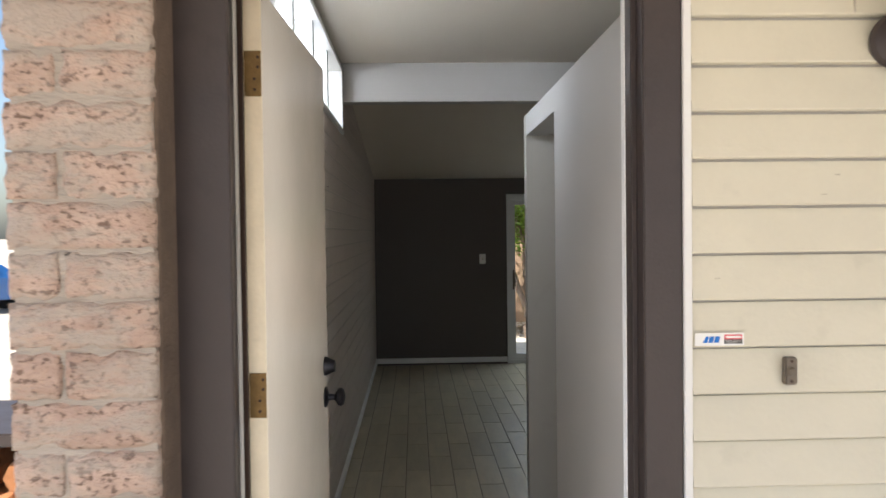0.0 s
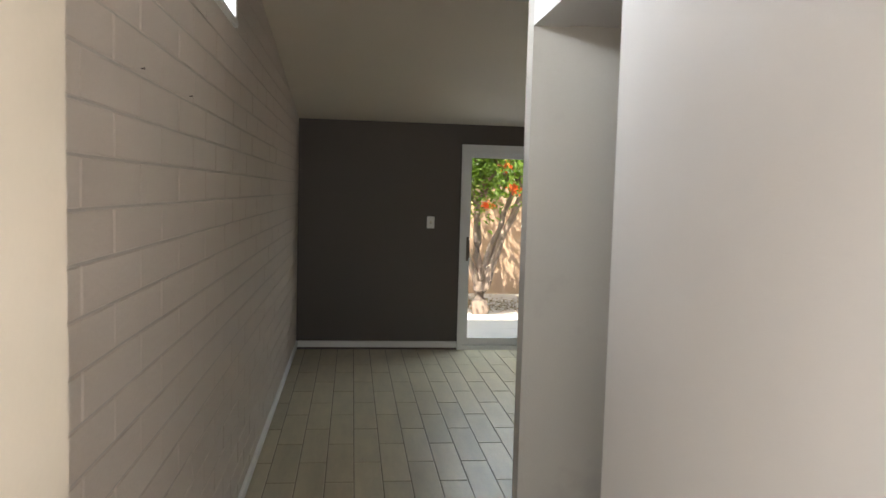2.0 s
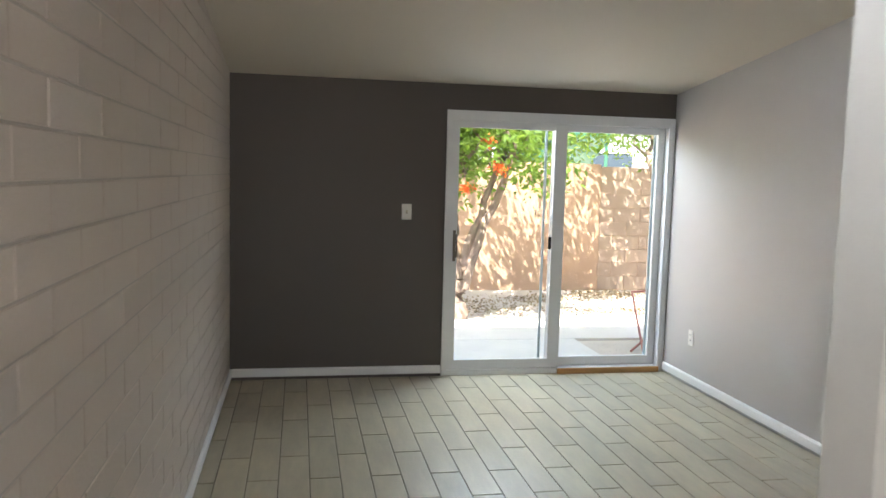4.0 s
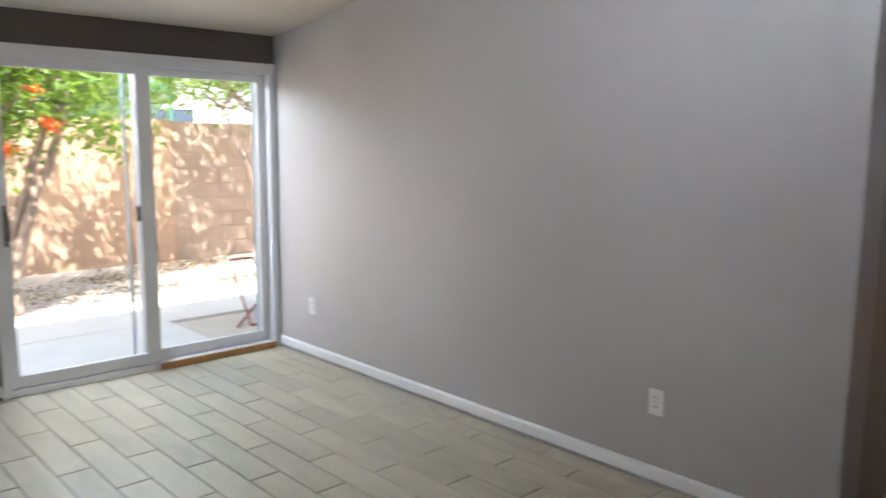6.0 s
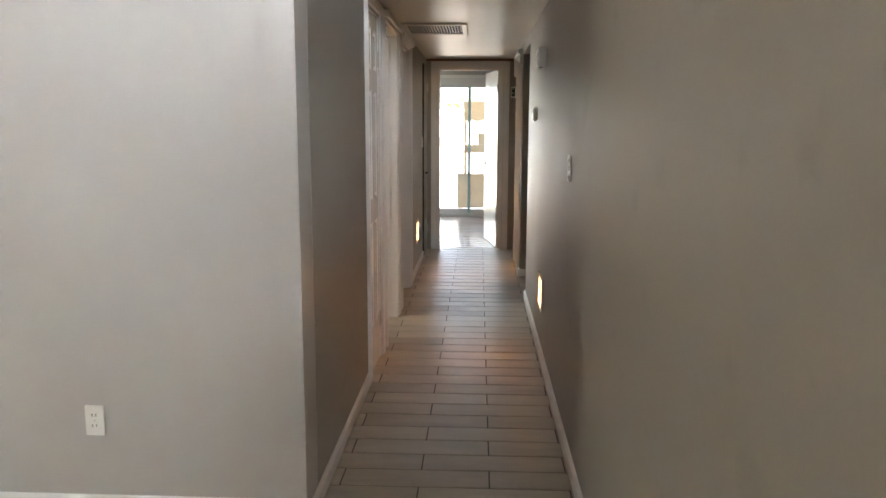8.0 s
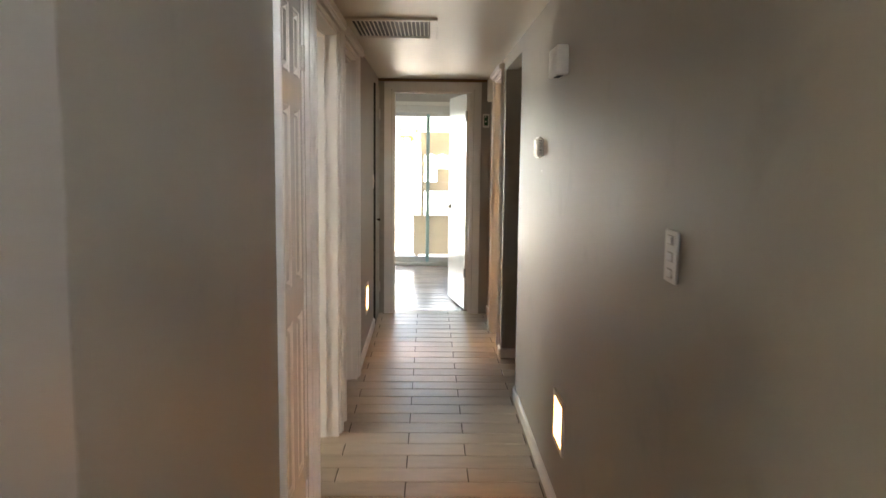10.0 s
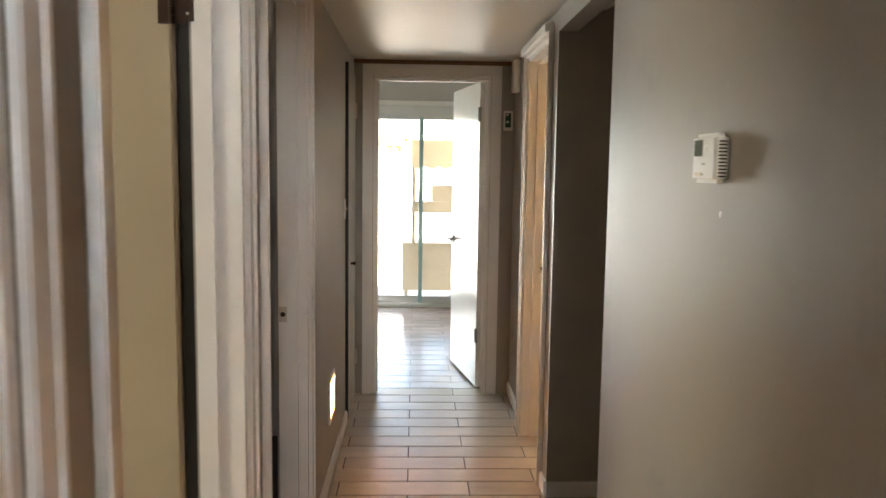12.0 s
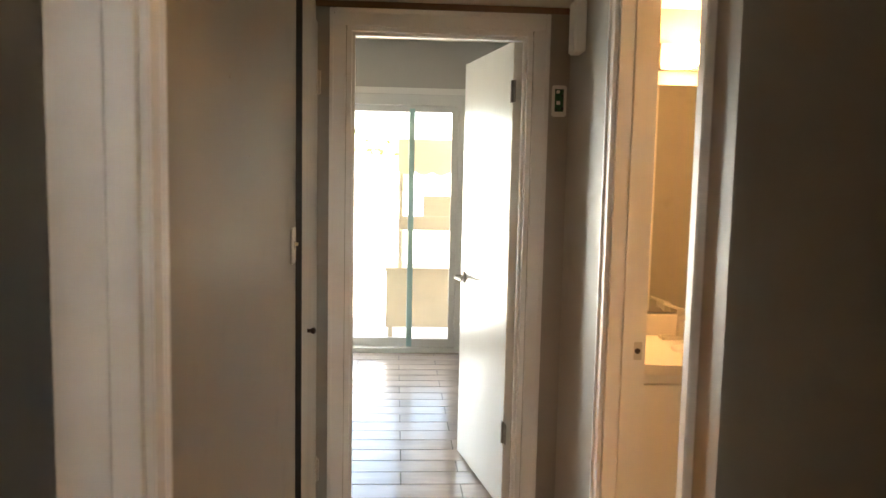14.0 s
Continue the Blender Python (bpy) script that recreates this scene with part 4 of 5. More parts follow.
for y, z in ((4.60, 1.786), (5.14, 1.785)):
    bm = bmesh.new()
    tube(bm, (-0.004, y, z), (0.008, y, z), 0.0015, n=8)
    tube(bm, (0.008, y, z), (0.0095, y, z), 0.0032, n=10)
    tagged(part("wall_nail", bm, M["dark_hinge"]), "small dark nail in the painted block wall", "nail", "nails in the block wall")

# Return-air grille in the hall ceiling.
vent = thing("ceiling_vent", "cream return-air grille with dark slots in the hall ceiling", "air vent", (6.69, 5.873, HALL_TOP))
fx, fy = 0.31, 0.238
bm = bmesh.new()
for a0, a1, b0, b1 in ((-fx, fx, -fy, -fy + 0.04), (-fx, fx, fy - 0.04, fy), (-fx, -fx + 0.04, -fy + 0.0405, fy - 0.0405), (fx - 0.04, fx, -fy + 0.0405, fy - 0.0405)):
    box(bm, a0, a1, b0, b1, -0.014, -0.001)
bmesh.ops.bevel(bm, geom=bm.edges[:], offset=0.003, segments=1, affect="EDGES", clamp_overlap=True)
part("frame", bm, M["hall_ceiling"], vent, "cream enamelled grille frame")
part("backing", boxes((-fx + 0.03, fx - 0.03, -fy + 0.03, fy - 0.03, -0.003, -0.0015)), M["shade_black"], vent)
for k in range(18):
    y = -fy + 0.052 + k * 0.0216
    bm = boxes((-fx + 0.041, fx - 0.041, y - 0.005, y - 0.002, -0.013, -0.004))
    part("slat", bm, M["hall_ceiling"], vent)

# Alarm siren and the open keypad at the end of the hall.
siren = thing("alarm_siren", "white plastic alarm siren box near the ceiling", "alarm siren", (9.20, HALL_R - 0.025, 2.01))
part("body", boxes((-0.05, 0.05, 0.001, 0.045, -0.10, 0.09), bevel=0.006), M["plate"], siren)
part("grille", boxes((-0.03, 0.03, 0.0452, 0.0465, -0.06, -0.02)), M["white_trim"], siren)
pad = thing("alarm_sensor", "open white alarm sensor with a bare green circuit board", "alarm sensor", (HALL_END, 5.166, 1.755))
part("case", boxes((-0.012, -0.001, -0.03, 0.029, -0.062, 0.062), bevel=0.005), M["plate"], pad)
part("circuit_board", boxes((-0.0145, -0.0122, -0.017, 0.018, -0.042, 0.046), bevel=0.0005), M["pcb"], pad, "bare green circuit board")
for y, z, s in ((0.006, 0.035, 0.006), (-0.010, 0.02, 0.004), (0.004, -0.008, 0.007), (-0.012, -0.03, 0.005), (0.012, -0.034, 0.004)):
    part("chip", boxes((-0.018, -0.0146, y - s, y + s, z - s, z + s)), M["plate"] if s > 0.005 else M["black_ink"], pad)

# ---------------------------------------------------------------- bathroom
van = thing("vanity", "white bathroom vanity cabinet with panelled doors", "vanity", (9.12, 4.55, 0))
part("body", boxes((-0.20, 0.28, -0.45, 0.45, 0.09, 0.775), bevel=0.003), M["white_trim"], van)
part("toe_kick", boxes((-0.14, 0.28, -0.44, 0.44, 0.0, 0.089)), M["white_trim"], van)
for y0, y1 in ((-0.43, -0.005), (0.005, 0.43)):
    dd = part("door", slab("x", -0.222, -0.202, y0, y1, 0.12, 0.74, [(y0 + 0.06, y1 - 0.06, 0.18, 0.68)]), M["white_trim"], van)
    part("panel", boxes((-0.214, -0.206, y0 + 0.055, y1 - 0.055, 0.175, 0.685)), M["white_trim"], dd)
    bm = bmesh.new()
    lathe(bm, [(0, 0.006), (0.012, 0.006), (0.018, 0.014), (0.026, 0.010)], (-0.222, -0.03 if y0 < -0.1 else 0.03, 0.68), (-1, 0, 0), 14)
    part("knob", bm, M["nickel"], dd, smooth=True)
top = thing("washbasin", "glossy white vanity top with a moulded basin and backsplash", "washbasin", (9.12, 4.55, 0.776))
bm = bmesh.new()
N = 28
outer = []
for kk in range(N):
    a = kk * math.tau / N
    cx, cy = math.cos(a), math.sin(a)
    s = 1 / max(abs(cx) / 0.255, abs(cy) / 0.47)
    outer.append((0.025 + cx * s, cy * s))
rim = [(0.0 + 0.15 * math.cos(kk * math.tau / N), 0.21 * math.sin(kk * math.tau / N)) for kk in range(N)]
layers = [[bm.verts.new((x, y, 0.001)) for x, y in outer], [bm.verts.new((x, y, 0.036)) for x, y in outer], [bm.verts.new((x, y, 0.036)) for x, y in rim],
          [bm.verts.new((x * 0.9, y * 0.9, 0.022)) for x, y in rim], [bm.verts.new((x * 0.6, y * 0.6, -0.07)) for x, y in rim]]
for a, b in zip(layers, layers[1:]):
    for kk in range(N):
        bm.faces.new((a[kk], a[(kk + 1) % N], b[(kk + 1) % N], b[kk]))
bm.faces.new(layers[-1])
part("basin", bm, M["counter"], top)
part("backsplash", boxes((0.262, 0.282, -0.47, 0.47, 0.037, 0.125), bevel=0.003), M["counter"], top)
fau = thing("faucet", "brushed nickel faucet with a lever behind the basin", "faucet", (9.325, 4.655, 0.813))
bm = bmesh.new()
box(bm, -0.025, 0.025, -0.08, 0.08, 0, 0.012)
tube(bm, (0, 0, 0.012), (0, 0, 0.10), 0.016, 0.014)
tube(bm, (0, 0, 0.085), (-0.11, 0, 0.105), 0.012, 0.010)
tube(bm, (-0.105, 0, 0.105), (-0.108, 0, 0.085), 0.010)
part("spout", bm, M["nickel"], fau, smooth=True)
bm = bmesh.new()
tube(bm, (0, 0, 0.10), (0.0, 0, 0.125), 0.017, 0.012)
tube(bm, (0, 0, 0.12), (0.0, 0.075, 0.145), 0.006)
part("lever", bm, M["nickel"], fau, smooth=True)
mir = thing("bathroom_mirror", "frameless mirror above the vanity", "mirror", (HALL_END - 0.001, 4.55, 0.91))
part("glass", boxes((-0.006, -0.001, -0.46, 0.46, 0.0, 0.92)), M["mirror"], mir)
lamp = thing("vanity_light", "lit vanity light bar with round frosted globes", "wall lamp", (HALL_END - 0.001, 4.55, 1.94))
part("bar", boxes((-0.03, -0.001, -0.48, 0.22, -0.05, 0.05), bevel=0.004), M["nickel"], lamp)
for y in (-0.39, -0.13, 0.13):
    bm = bmesh.new()
    bmesh.ops.create_uvsphere(bm, u_segments=20, v_segments=12, radius=0.055, matrix=Matrix.Translation((-0.09, y, 0)))
    part("globe", bm, M["bulb_glow"], lamp, "glowing warm globe", smooth=True)
    bm = bmesh.new()
    tube(bm, (-0.03, y, 0), (-0.045, y, 0), 0.022, n=14)
    part("socket", bm, M["nickel"], lamp)

# ---------------------------------------------------------------- bedroom ceiling light
cl = thing("ceiling_light", "white flush ceiling light in the bedroom", "ceiling light", (11.0, 6.19, 2.5))
bm = bmesh.new()
lathe(bm, [(0, 0.15), (0.03, 0.16), (0.10, 0.155), (0.16, 0.10), (0.175, 0.03)], (0, 0, -0.001), (0, 0, -1), 28)
part("shade", bm, M["plate"], cl, smooth=True)

# ---------------------------------------------------------------- outdoors: ground, patio, yard walls
def ground_z(x, y):
    s = min(1.0, max(0.0, (-x - 3.0) / 7.0))
    return -0.075 - 0.68 * s * s * (3 - 2 * s)


bm = bmesh.new()
edges = sorted({-900, -300, -120, -60, *range(-30, 31, 2), 45, 80, 150, 400, 900})
grid = {}
for x in edges:
    for y in edges:
        near = abs(x) < 25 and abs(y) < 25
        grid[x, y] = bm.verts.new((x, y, ground_z(x, y) + (0.012 * noise.noise((x * 0.7, y * 0.7, 0)) if near else 0)))
for a, b in zip(edges, edges[1:]):
    for c, d in zip(edges, edges[1:]):
        bm.faces.new((grid[a, c], grid[b, c], grid[b, d], grid[a, d]))
structure("ground", bm, M["dirt"], "pale sandy ground round the house")
structure("pavement_porch", boxes((-0.9, 5.0, -1.5, FRONT_OUT - 0.021, -0.2, -0.03)), M["concrete"], "grey concrete porch slab")
structure("pavement_patio", boxes((-0.5, 3.10, BACK + 0.15, 11.35, -0.25, -0.045), (-0.5, 7.0, 11.352, 12.35, -0.25, -0.046), bevel=0.004), M["concrete"], "pale concrete patio slab outside the sliding door")
structure("pavement_bedroom", boxes((BED_X + 0.15, 15.5, 3.5, 8.5, -0.25, -0.05), bevel=0.004), M["concrete"], "pale concrete patio outside the bedroom")
yard_wall = structure("wall_yard", boxes((-6.0, 4.62, 14.6, 14.78, -0.2, 1.70), bevel=0.01), M["stucco"], "tan stucco garden wall dappled with sun")
yard_block_wall = structure("wall_yard_block", boxes((4.62, 10.6, 14.62, 14.78, -0.2, 1.655)), M["stucco"], "tan concrete block garden wall")
structure("wall_yard_side", boxes((18.0, 18.2, -4.0, 18.0, -0.2, 1.72)), M["house_white"], "white garden wall beyond the bedroom patio")

# Neighbour's house beyond the garden wall, and a green awning beside it.
nh = thing("neighbour_house", "white stucco house beyond the garden wall", "house", (8.0, 22.0, 0))
part("wall", boxes((-2.4, 6.0, 0, 5.0, -0.1, 3.1)), M["house_white"], nh)
bm = bmesh.new()
vv = [bm.verts.new(c) for c in ((-2.8, -0.5, 3.1), (6.4, -0.5, 3.1), (6.4, 5.5, 3.1), (-2.8, 5.5, 3.1), (-2.8, 2.5, 4.3), (6.4, 2.5, 4.3))]
for f in ((0, 1, 5, 4), (2, 3, 4, 5), (0, 4, 3), (1, 2, 5), (3, 2, 1, 0)):
    bm.faces.new([vv[i] for i in f])
part("roof", bm, M["roof"], nh)
w = part("window", slab("y", -0.04, -0.001, -0.9, 0.5, 1.1, 2.2, [(-0.82, 0.42, 1.18, 2.12)]), M["vinyl"], nh)
part("pane", boxes((-0.81, 0.41, -0.02, -0.015, 1.19, 2.11)), M["car_glass"], w)
aw = thing("shed_awning", "green metal awning on posts behind the garden wall", "awning", (5.15, 17.6, -0.08))
bm = bmesh.new()
vv = [bm.verts.new(c) for c in ((-0.75, -0.8, 2.28), (0.55, -0.8, 2.28), (0.75, 0.9, 1.78), (-0.75, 0.9, 1.78), (-0.75, -0.8, 2.34), (0.55, -0.8, 2.34), (0.75, 0.9, 2.55), (-0.75, 0.9, 2.55))]
for f in ((0, 1, 2, 3), (4, 7, 6, 5), (0, 4, 5, 1), (1, 5, 6, 2), (2, 6, 7, 3), (3, 7, 4, 0)):
    bm.faces.new([vv[i] for i in f])
part("canopy", bm, M["steel_green"], aw)
for x in (-0.68, 0.48):
    bm = bmesh.new()
    tube(bm, (x, -0.7, 0.0), (x, -0.7, 2.3), 0.03)
    part("post", bm, M["steel_green"], aw)


# ---------------------------------------------------------------- trees
def limb(bm, pts, r0, r1, n=10):
    """A bent, tapering limb along points."""
    rings = []
    for i, p in enumerate(pts):
        p = Vector(p)
        d = (Vector(pts[min(i + 1, len(pts) - 1)]) - Vector(pts[max(i - 1, 0)])).normalized()
        q = d.to_track_quat("Z", "Y")
        r = r0 + (r1 - r0) * i / (len(pts) - 1)
        rings.append([bm.verts.new(p + q @ Vector((math.cos(k * math.tau / n), math.sin(k * math.tau / n), 0)) * r * (1 + 0.14 * noise.noise(p * 6 + Vector((k * 1.3, 0, 0))))) for k in range(n)])
    for a, b in zip(rings, rings[1:]):
        for k in range(n):
            bm.faces.new((a[k], a[(k + 1) % n], b[(k + 1) % n], b[k]))
    bm.faces.new(rings[0][::-1])
    bm.faces.new(rings[-1])


def bend(a, b, rng, steps=6, wob=0.06):
    a, b = Vector(a), Vector(b)
    return [a.lerp(b, i / steps) + Vector([rng.uniform(-wob, wob) for _ in range(3)]) * (0 if i in (0, steps) else 1) for i in range(steps + 1)]


def leaf_cloud(name, spots, count, size, mat, parent, seed, spread, label=""):
    """Many small folded leaves round the given spots, written in one go."""
    rng = np.random.default_rng(seed)
    spots = np.array(spots)
    c = spots[rng.integers(0, len(spots), count)] + rng.normal(0, 1, (count, 3)) * np.array(spread)
    d = rng.normal(0, 1, (count, 3)) * np.array((1, 1, 0.7)) + np.array((0, 0, -0.35))
    d /= np.linalg.norm(d, axis=1)[:, None]
    up = rng.normal(0, 1, (count, 3)) + np.array((0, 0, 1.2))
    s = np.cross(d, up)
    s /= np.linalg.norm(s, axis=1)[:, None]
    ln = size * rng.uniform(0.6, 1.25, count)[:, None]
    nrm = np.cross(s, d)
    tip, base = c + d * ln, c - d * ln * 0.2
    l, r = c + s * ln * 0.26 + d * ln * 0.25 + nrm * ln * 0.08, c - s * ln * 0.26 + d * ln * 0.25 + nrm * ln * 0.08
    verts = np.stack([base, r, tip, l], 1).reshape(-1, 3)
    idx = np.arange(count)[:, None] * 4
    faces = np.concatenate([np.concatenate([idx, idx + 1, idx + 2], 1), np.concatenate([idx, idx + 2, idx + 3], 1)])
    me = bpy.data.meshes.new(name)
    me.from_pydata(verts.tolist(), [], faces.tolist())
    me.materials.append(mat)
    ob = new(name, me)
    ob.parent = parent
    return tagged(ob, label, kind="stuff")


def tree(at, label, trunks, centre, radii, leaves, seed, size=0.075, flowers=0):
    rng = random.Random(seed)
    root = thing("tree", label, "tree", at)
    bm = bmesh.new()
    limb(bm, bend((0, 0, -0.05), trunks[0][0], rng, 4, 0.015), trunks[0][2] * 1.35, trunks[0][2], 12)
    tips = []
    for a, b, r in trunks:
        limb(bm, bend(a, b, rng, 7, 0.035), r * 0.8, r * 0.42)
        for _ in range(5):
            end = Vector(centre) + Vector((rng.uniform(-1, 1) * radii[0], rng.uniform(-1, 1) * radii[1], rng.uniform(-0.5, 0.8) * radii[2])) * 0.85
            pts = bend(b, end, rng, 6, 0.12)
            limb(bm, pts, r * 0.40, 0.008, 6)
            tips += [tuple(p) for p in pts[2:]]
    part("trunk", bm, M["bark"], root, "grey-brown forked trunk", smooth=True)
    spots = list(tips)
    while len(spots) < 210:
        v = Vector([rng.uniform(-1, 1) for _ in range(3)])
        if v.length < 1 and noise.noise(v * 2.3 + Vector((seed, 0, 0))) > -0.12:
            spots.append(tuple(Vector(centre) + Vector([a * b for a, b in zip(v, radii)])))
    leaf_cloud("crown", spots, leaves, size, M["leaf"], root, seed, (0.17, 0.17, 0.14))
    if flowers:
        low = [(0.36, -0.2, 1.66), (0.24, -0.2, 1.94), (0.02, -0.2, 1.43), (0.30, -0.1, 2.01), (-0.18, -0.2, 1.58), (0.62, -0.1, 1.85)]
        leaf_cloud("flowers", low[:flowers], flowers * 90, 0.045, M["flower"], root, seed + 5, (0.035, 0.035, 0.025), "orange flower clusters")
    return root


tree((2.18, 12.46, -0.075), "forked tree with bright green leaves and orange flowers",
     [((0, 0.02, 0.45), (-0.10, 0.12, 1.55), 0.085), ((0.02, 0.04, 0.48), (0.42, 0.16, 1.62), 0.07), ((0.06, 0.0, 0.35), (0.62, 0.14, 1.95), 0.075), ((-0.05, 0.0, 0.42), (-0.45, 0.1, 1.5), 0.06)],
     (0.15, 0.25, 2.65), (2.2, 1.4, 1.3), 15000, 3, size=0.085, flowers=3)
tree((5.2, 13.5, -0.075), "small green tree leaning over the garden wall",
     [((0, 0.0, 0.9), (0.1, 0.1, 1.8), 0.06), ((0.0, 0.0, 0.9), (-0.4, 0.1, 1.9), 0.05)], (0.2, 0.1, 2.85), (1.8, 1.0, 0.95), 7000, 8)
tree((3.2, 18.5, -0.075), "leafy green tree beyond the garden wall",
     [((0, 0, 1.2), (0.1, 0.1, 2.4), 0.12), ((0, 0, 1.2), (-0.6, 0.1, 2.3), 0.1)], (0, 0, 3.1), (2.3, 1.6, 1.5), 6000, 11, size=0.11)

# Dry leaves; more were added to brown the dirt where tree shade falls.
drift = random.Random(5)
heaps = [(drift.uniform(0.2, 6.2), drift.uniform(12.7, 14.4), -0.062) for _ in range(34)]
lit = tagged(leaf_cloud("leaf_litter", heaps, 6500, 0.036, M["litter"], None, 21, (0.30, 0.16, 0.003)),
             "dry brown leaves scattered over the ground, thickened as tree shade", "leaf litter", kind="stuff")
shr = tagged(leaf_cloud("shrubs", [(19.2 + 0.5 * (k % 3), -3 + 0.32 * k, (0.3, 0.8, 1.25, 1.6)[j] + 0.1 * math.sin(k * 1.7)) for k in range(64) for j in range(4)], 14000, 0.11, M["leaf"], None, 31, (0.2, 0.2, 0.2)),
             "low green shrubs showing over the white wall", "shrubs", kind="stuff")

# A red folding chair frame lying by the patio.
rk = thing("folding_chair", "faded red metal folding chair frame lying by the patio", "chair", (3.62, 10.95, -0.07))
for a, b in (((0.12, 0.55, 0.46), (-0.05, -0.12, 0.012)), ((0.34, 0.55, 0.46), (0.28, -0.12, 0.012)), ((0.12, 0.55, 0.46), (0.34, 0.55, 0.46)),
             ((-0.16, -0.10, 0.012), (0.36, 0.30, 0.20)), ((0.05, -0.22, 0.012), (0.36, 0.42, 0.30)), ((-0.05, -0.12, 0.012), (0.28, -0.12, 0.012))):
    bm = bmesh.new()
    tube(bm, a, b, 0.011, n=10)
    part("tube", bm, M["rust_pole"], rk, smooth=True)

# ---------------------------------------------------------------- patio stand outside the bedroom
st = thing("patio_stand", "cream painted patio stand with a scalloped canvas canopy", "patio bar", (13.3, 5.30, -0.05))
part("counter_panel", boxes((0.0, 0.03, -0.55, 0.585, 0.10, 0.628), bevel=0.004), M["painted_wood"], st)
part("countertop", boxes((-0.03, 0.42, -0.57, 0.60, 0.6285, 0.650), bevel=0.004), M["painted_wood"], st)
part("side_panel", boxes((0.031, 0.40, 0.555, 0.585, 0.10, 0.628)), M["painted_wood"], st)
part("side_panel", boxes((0.031, 0.40, -0.55, -0.52, 0.10, 0.628)), M["painted_wood"], st)
for y in (-0.53, 0.46):
    for x in (0.02, 0.38):
        bm = bmesh.new()
        lathe(bm, [(0, 0.022), (0.35, 0.022), (0.36, 0.028), (0.40, 0.028), (0.41, 0.020), (0.70, 0.020), (0.71, 0.027), (0.74, 0.027), (0.75, 0.022), (0.90, 0.022)], (x, y, 0.6505), (0, 0, 1), 12)
        part("post", bm, M["painted_wood"], st, smooth=True)
        part("foot", boxes((x - 0.02, x + 0.02, y - 0.02 + (0.08 if y > 0 else 0), y + 0.02 + (0.08 if y > 0 else 0), 0.0, 0.099)), M["painted_wood"], st)
part("shelf_board", boxes((-0.012, 0.02 - 0.0225, -0.56, 0.46, 0.996, 1.125), bevel=0.003), M["painted_wood"], st)
part("sign_box", boxes((-0.01, 0.10, -0.5, 0.256, 1.126, 1.308), bevel=0.004), M["painted_wood"], st)
bm = bmesh.new()
N = 48
top_r, bot_r = [], []
for k in range(N + 1):
    y = -0.58 + 1.07 * k / N
    drop = 0.02 + 0.035 * abs(math.sin(k / N * math.pi * 7))
    top_r.append((bm.verts.new((-0.02, y, 1.812)), bm.verts.new((-0.012, y, 1.812))))
    bot_r.append((bm.verts.new((-0.035, y, 1.545 - drop)), bm.verts.new((-0.027, y, 1.545 - drop))))
for k in range(N):
    for s in (0, 1):
        bm.faces.new((top_r[k][s], top_r[k + 1][s], bot_r[k + 1][s], bot_r[k][s]))
    bm.faces.new((bot_r[k][0], bot_r[k + 1][0], bot_r[k + 1][1], bot_r[k][1]))
    bm.faces.new((top_r[k][0], top_r[k][1], top_r[k + 1][1], top_r[k + 1][0]))
part("valance", bm, M["canvas"], st, "scalloped cream canvas valance")
part("canopy", boxes((-0.011, 0.45, -0.58, 0.49, 1.795, 1.815), (0.0, 0.40, -0.55, 0.48, 1.5515, 1.56)), M["canvas"], st)

# ---------------------------------------------------------------- front: sign, bell, lamp, firewood, car
LAP = FRONT_OUT - 0.014
sg = thing("security_sign", "small white security company sticker on the siding", "sign", (1.0445, LAP - 0.0015, 1.2935))
part("sheet", boxes((0.0, 0.104, -0.001, 0.0, -0.0005, 0.0262)), M["white_ink"], sg)
for k, (x0, w0) in enumerate(((0.016, 0.010), (0.028, 0.010), (0.040, 0.010))):
    bm = bmesh.new()
    vv = [bm.verts.new((x0 + dx + (0.003 if z > 0.01 else 0), y, z)) for y in (-0.0018, -0.0011) for dx, z in ((0, 0.006), (w0, 0.006), (w0, 0.019), (0 if k else 0.005, 0.019))]
    for f in ((0, 1, 2, 3), (4, 7, 6, 5), (0, 4, 5, 1), (1, 5, 6, 2), (2, 6, 7, 3), (3, 7, 4, 0)):
        bm.faces.new([vv[i] for i in f])
    part("logo_shape", bm, M["blue_ink"], sg, "plain blue logo shape")
part("red_band", boxes((0.062, 0.100, -0.0018, -0.0011, 0.0125, 0.0225)), M["red_ink"], sg, "faded red band")
part("pale_bar", boxes((0.065, 0.097, -0.0022, -0.0019, 0.0155, 0.0195)), M["white_ink"], sg)
part("black_band", boxes((0.062, 0.100, -0.0018, -0.0011, 0.0035, 0.0122)), M["black_ink"], sg, "black band")
cu = bpy.data.curves.new("lettering", "FONT")
cu.body = "SECURITY"
cu.size = 0.0072
cu.extrude = 0.00015
cu.align_x = "CENTER"
tmp = bpy.data.objects.new("lettering", cu)
scene.collection.objects.link(tmp)
bpy.context.view_layer.update()
me = bpy.data.meshes.new_from_object(tmp.evaluated_get(bpy.context.evaluated_depsgraph_get()))
bpy.data.objects.remove(tmp)
me.materials.append(M["white_ink"])
tx = new("lettering", me)
tx.parent = sg
tx.matrix_local = pose(0.081, -0.0021, 0.0054, 90, 0, 0)

bl = thing("doorbell", "weathered bronze doorbell button on the siding", "doorbell", (1.245, LAP - 0.001, 1.238))
part("plate", boxes((-0.0135, 0.0135, -0.012, 0.006, -0.029, 0.029), bevel=0.003), M["bell"], bl)
bm = bmesh.new()
lathe(bm, [(0, 0.010), (0.003, 0.010), (0.003, 0.0085), (0.006, 0.0075), (0.007, 0.004)], (0, -0.012, 0), (0, -1, 0), 20)
part("button", bm, M["bell"], bl, smooth=True)
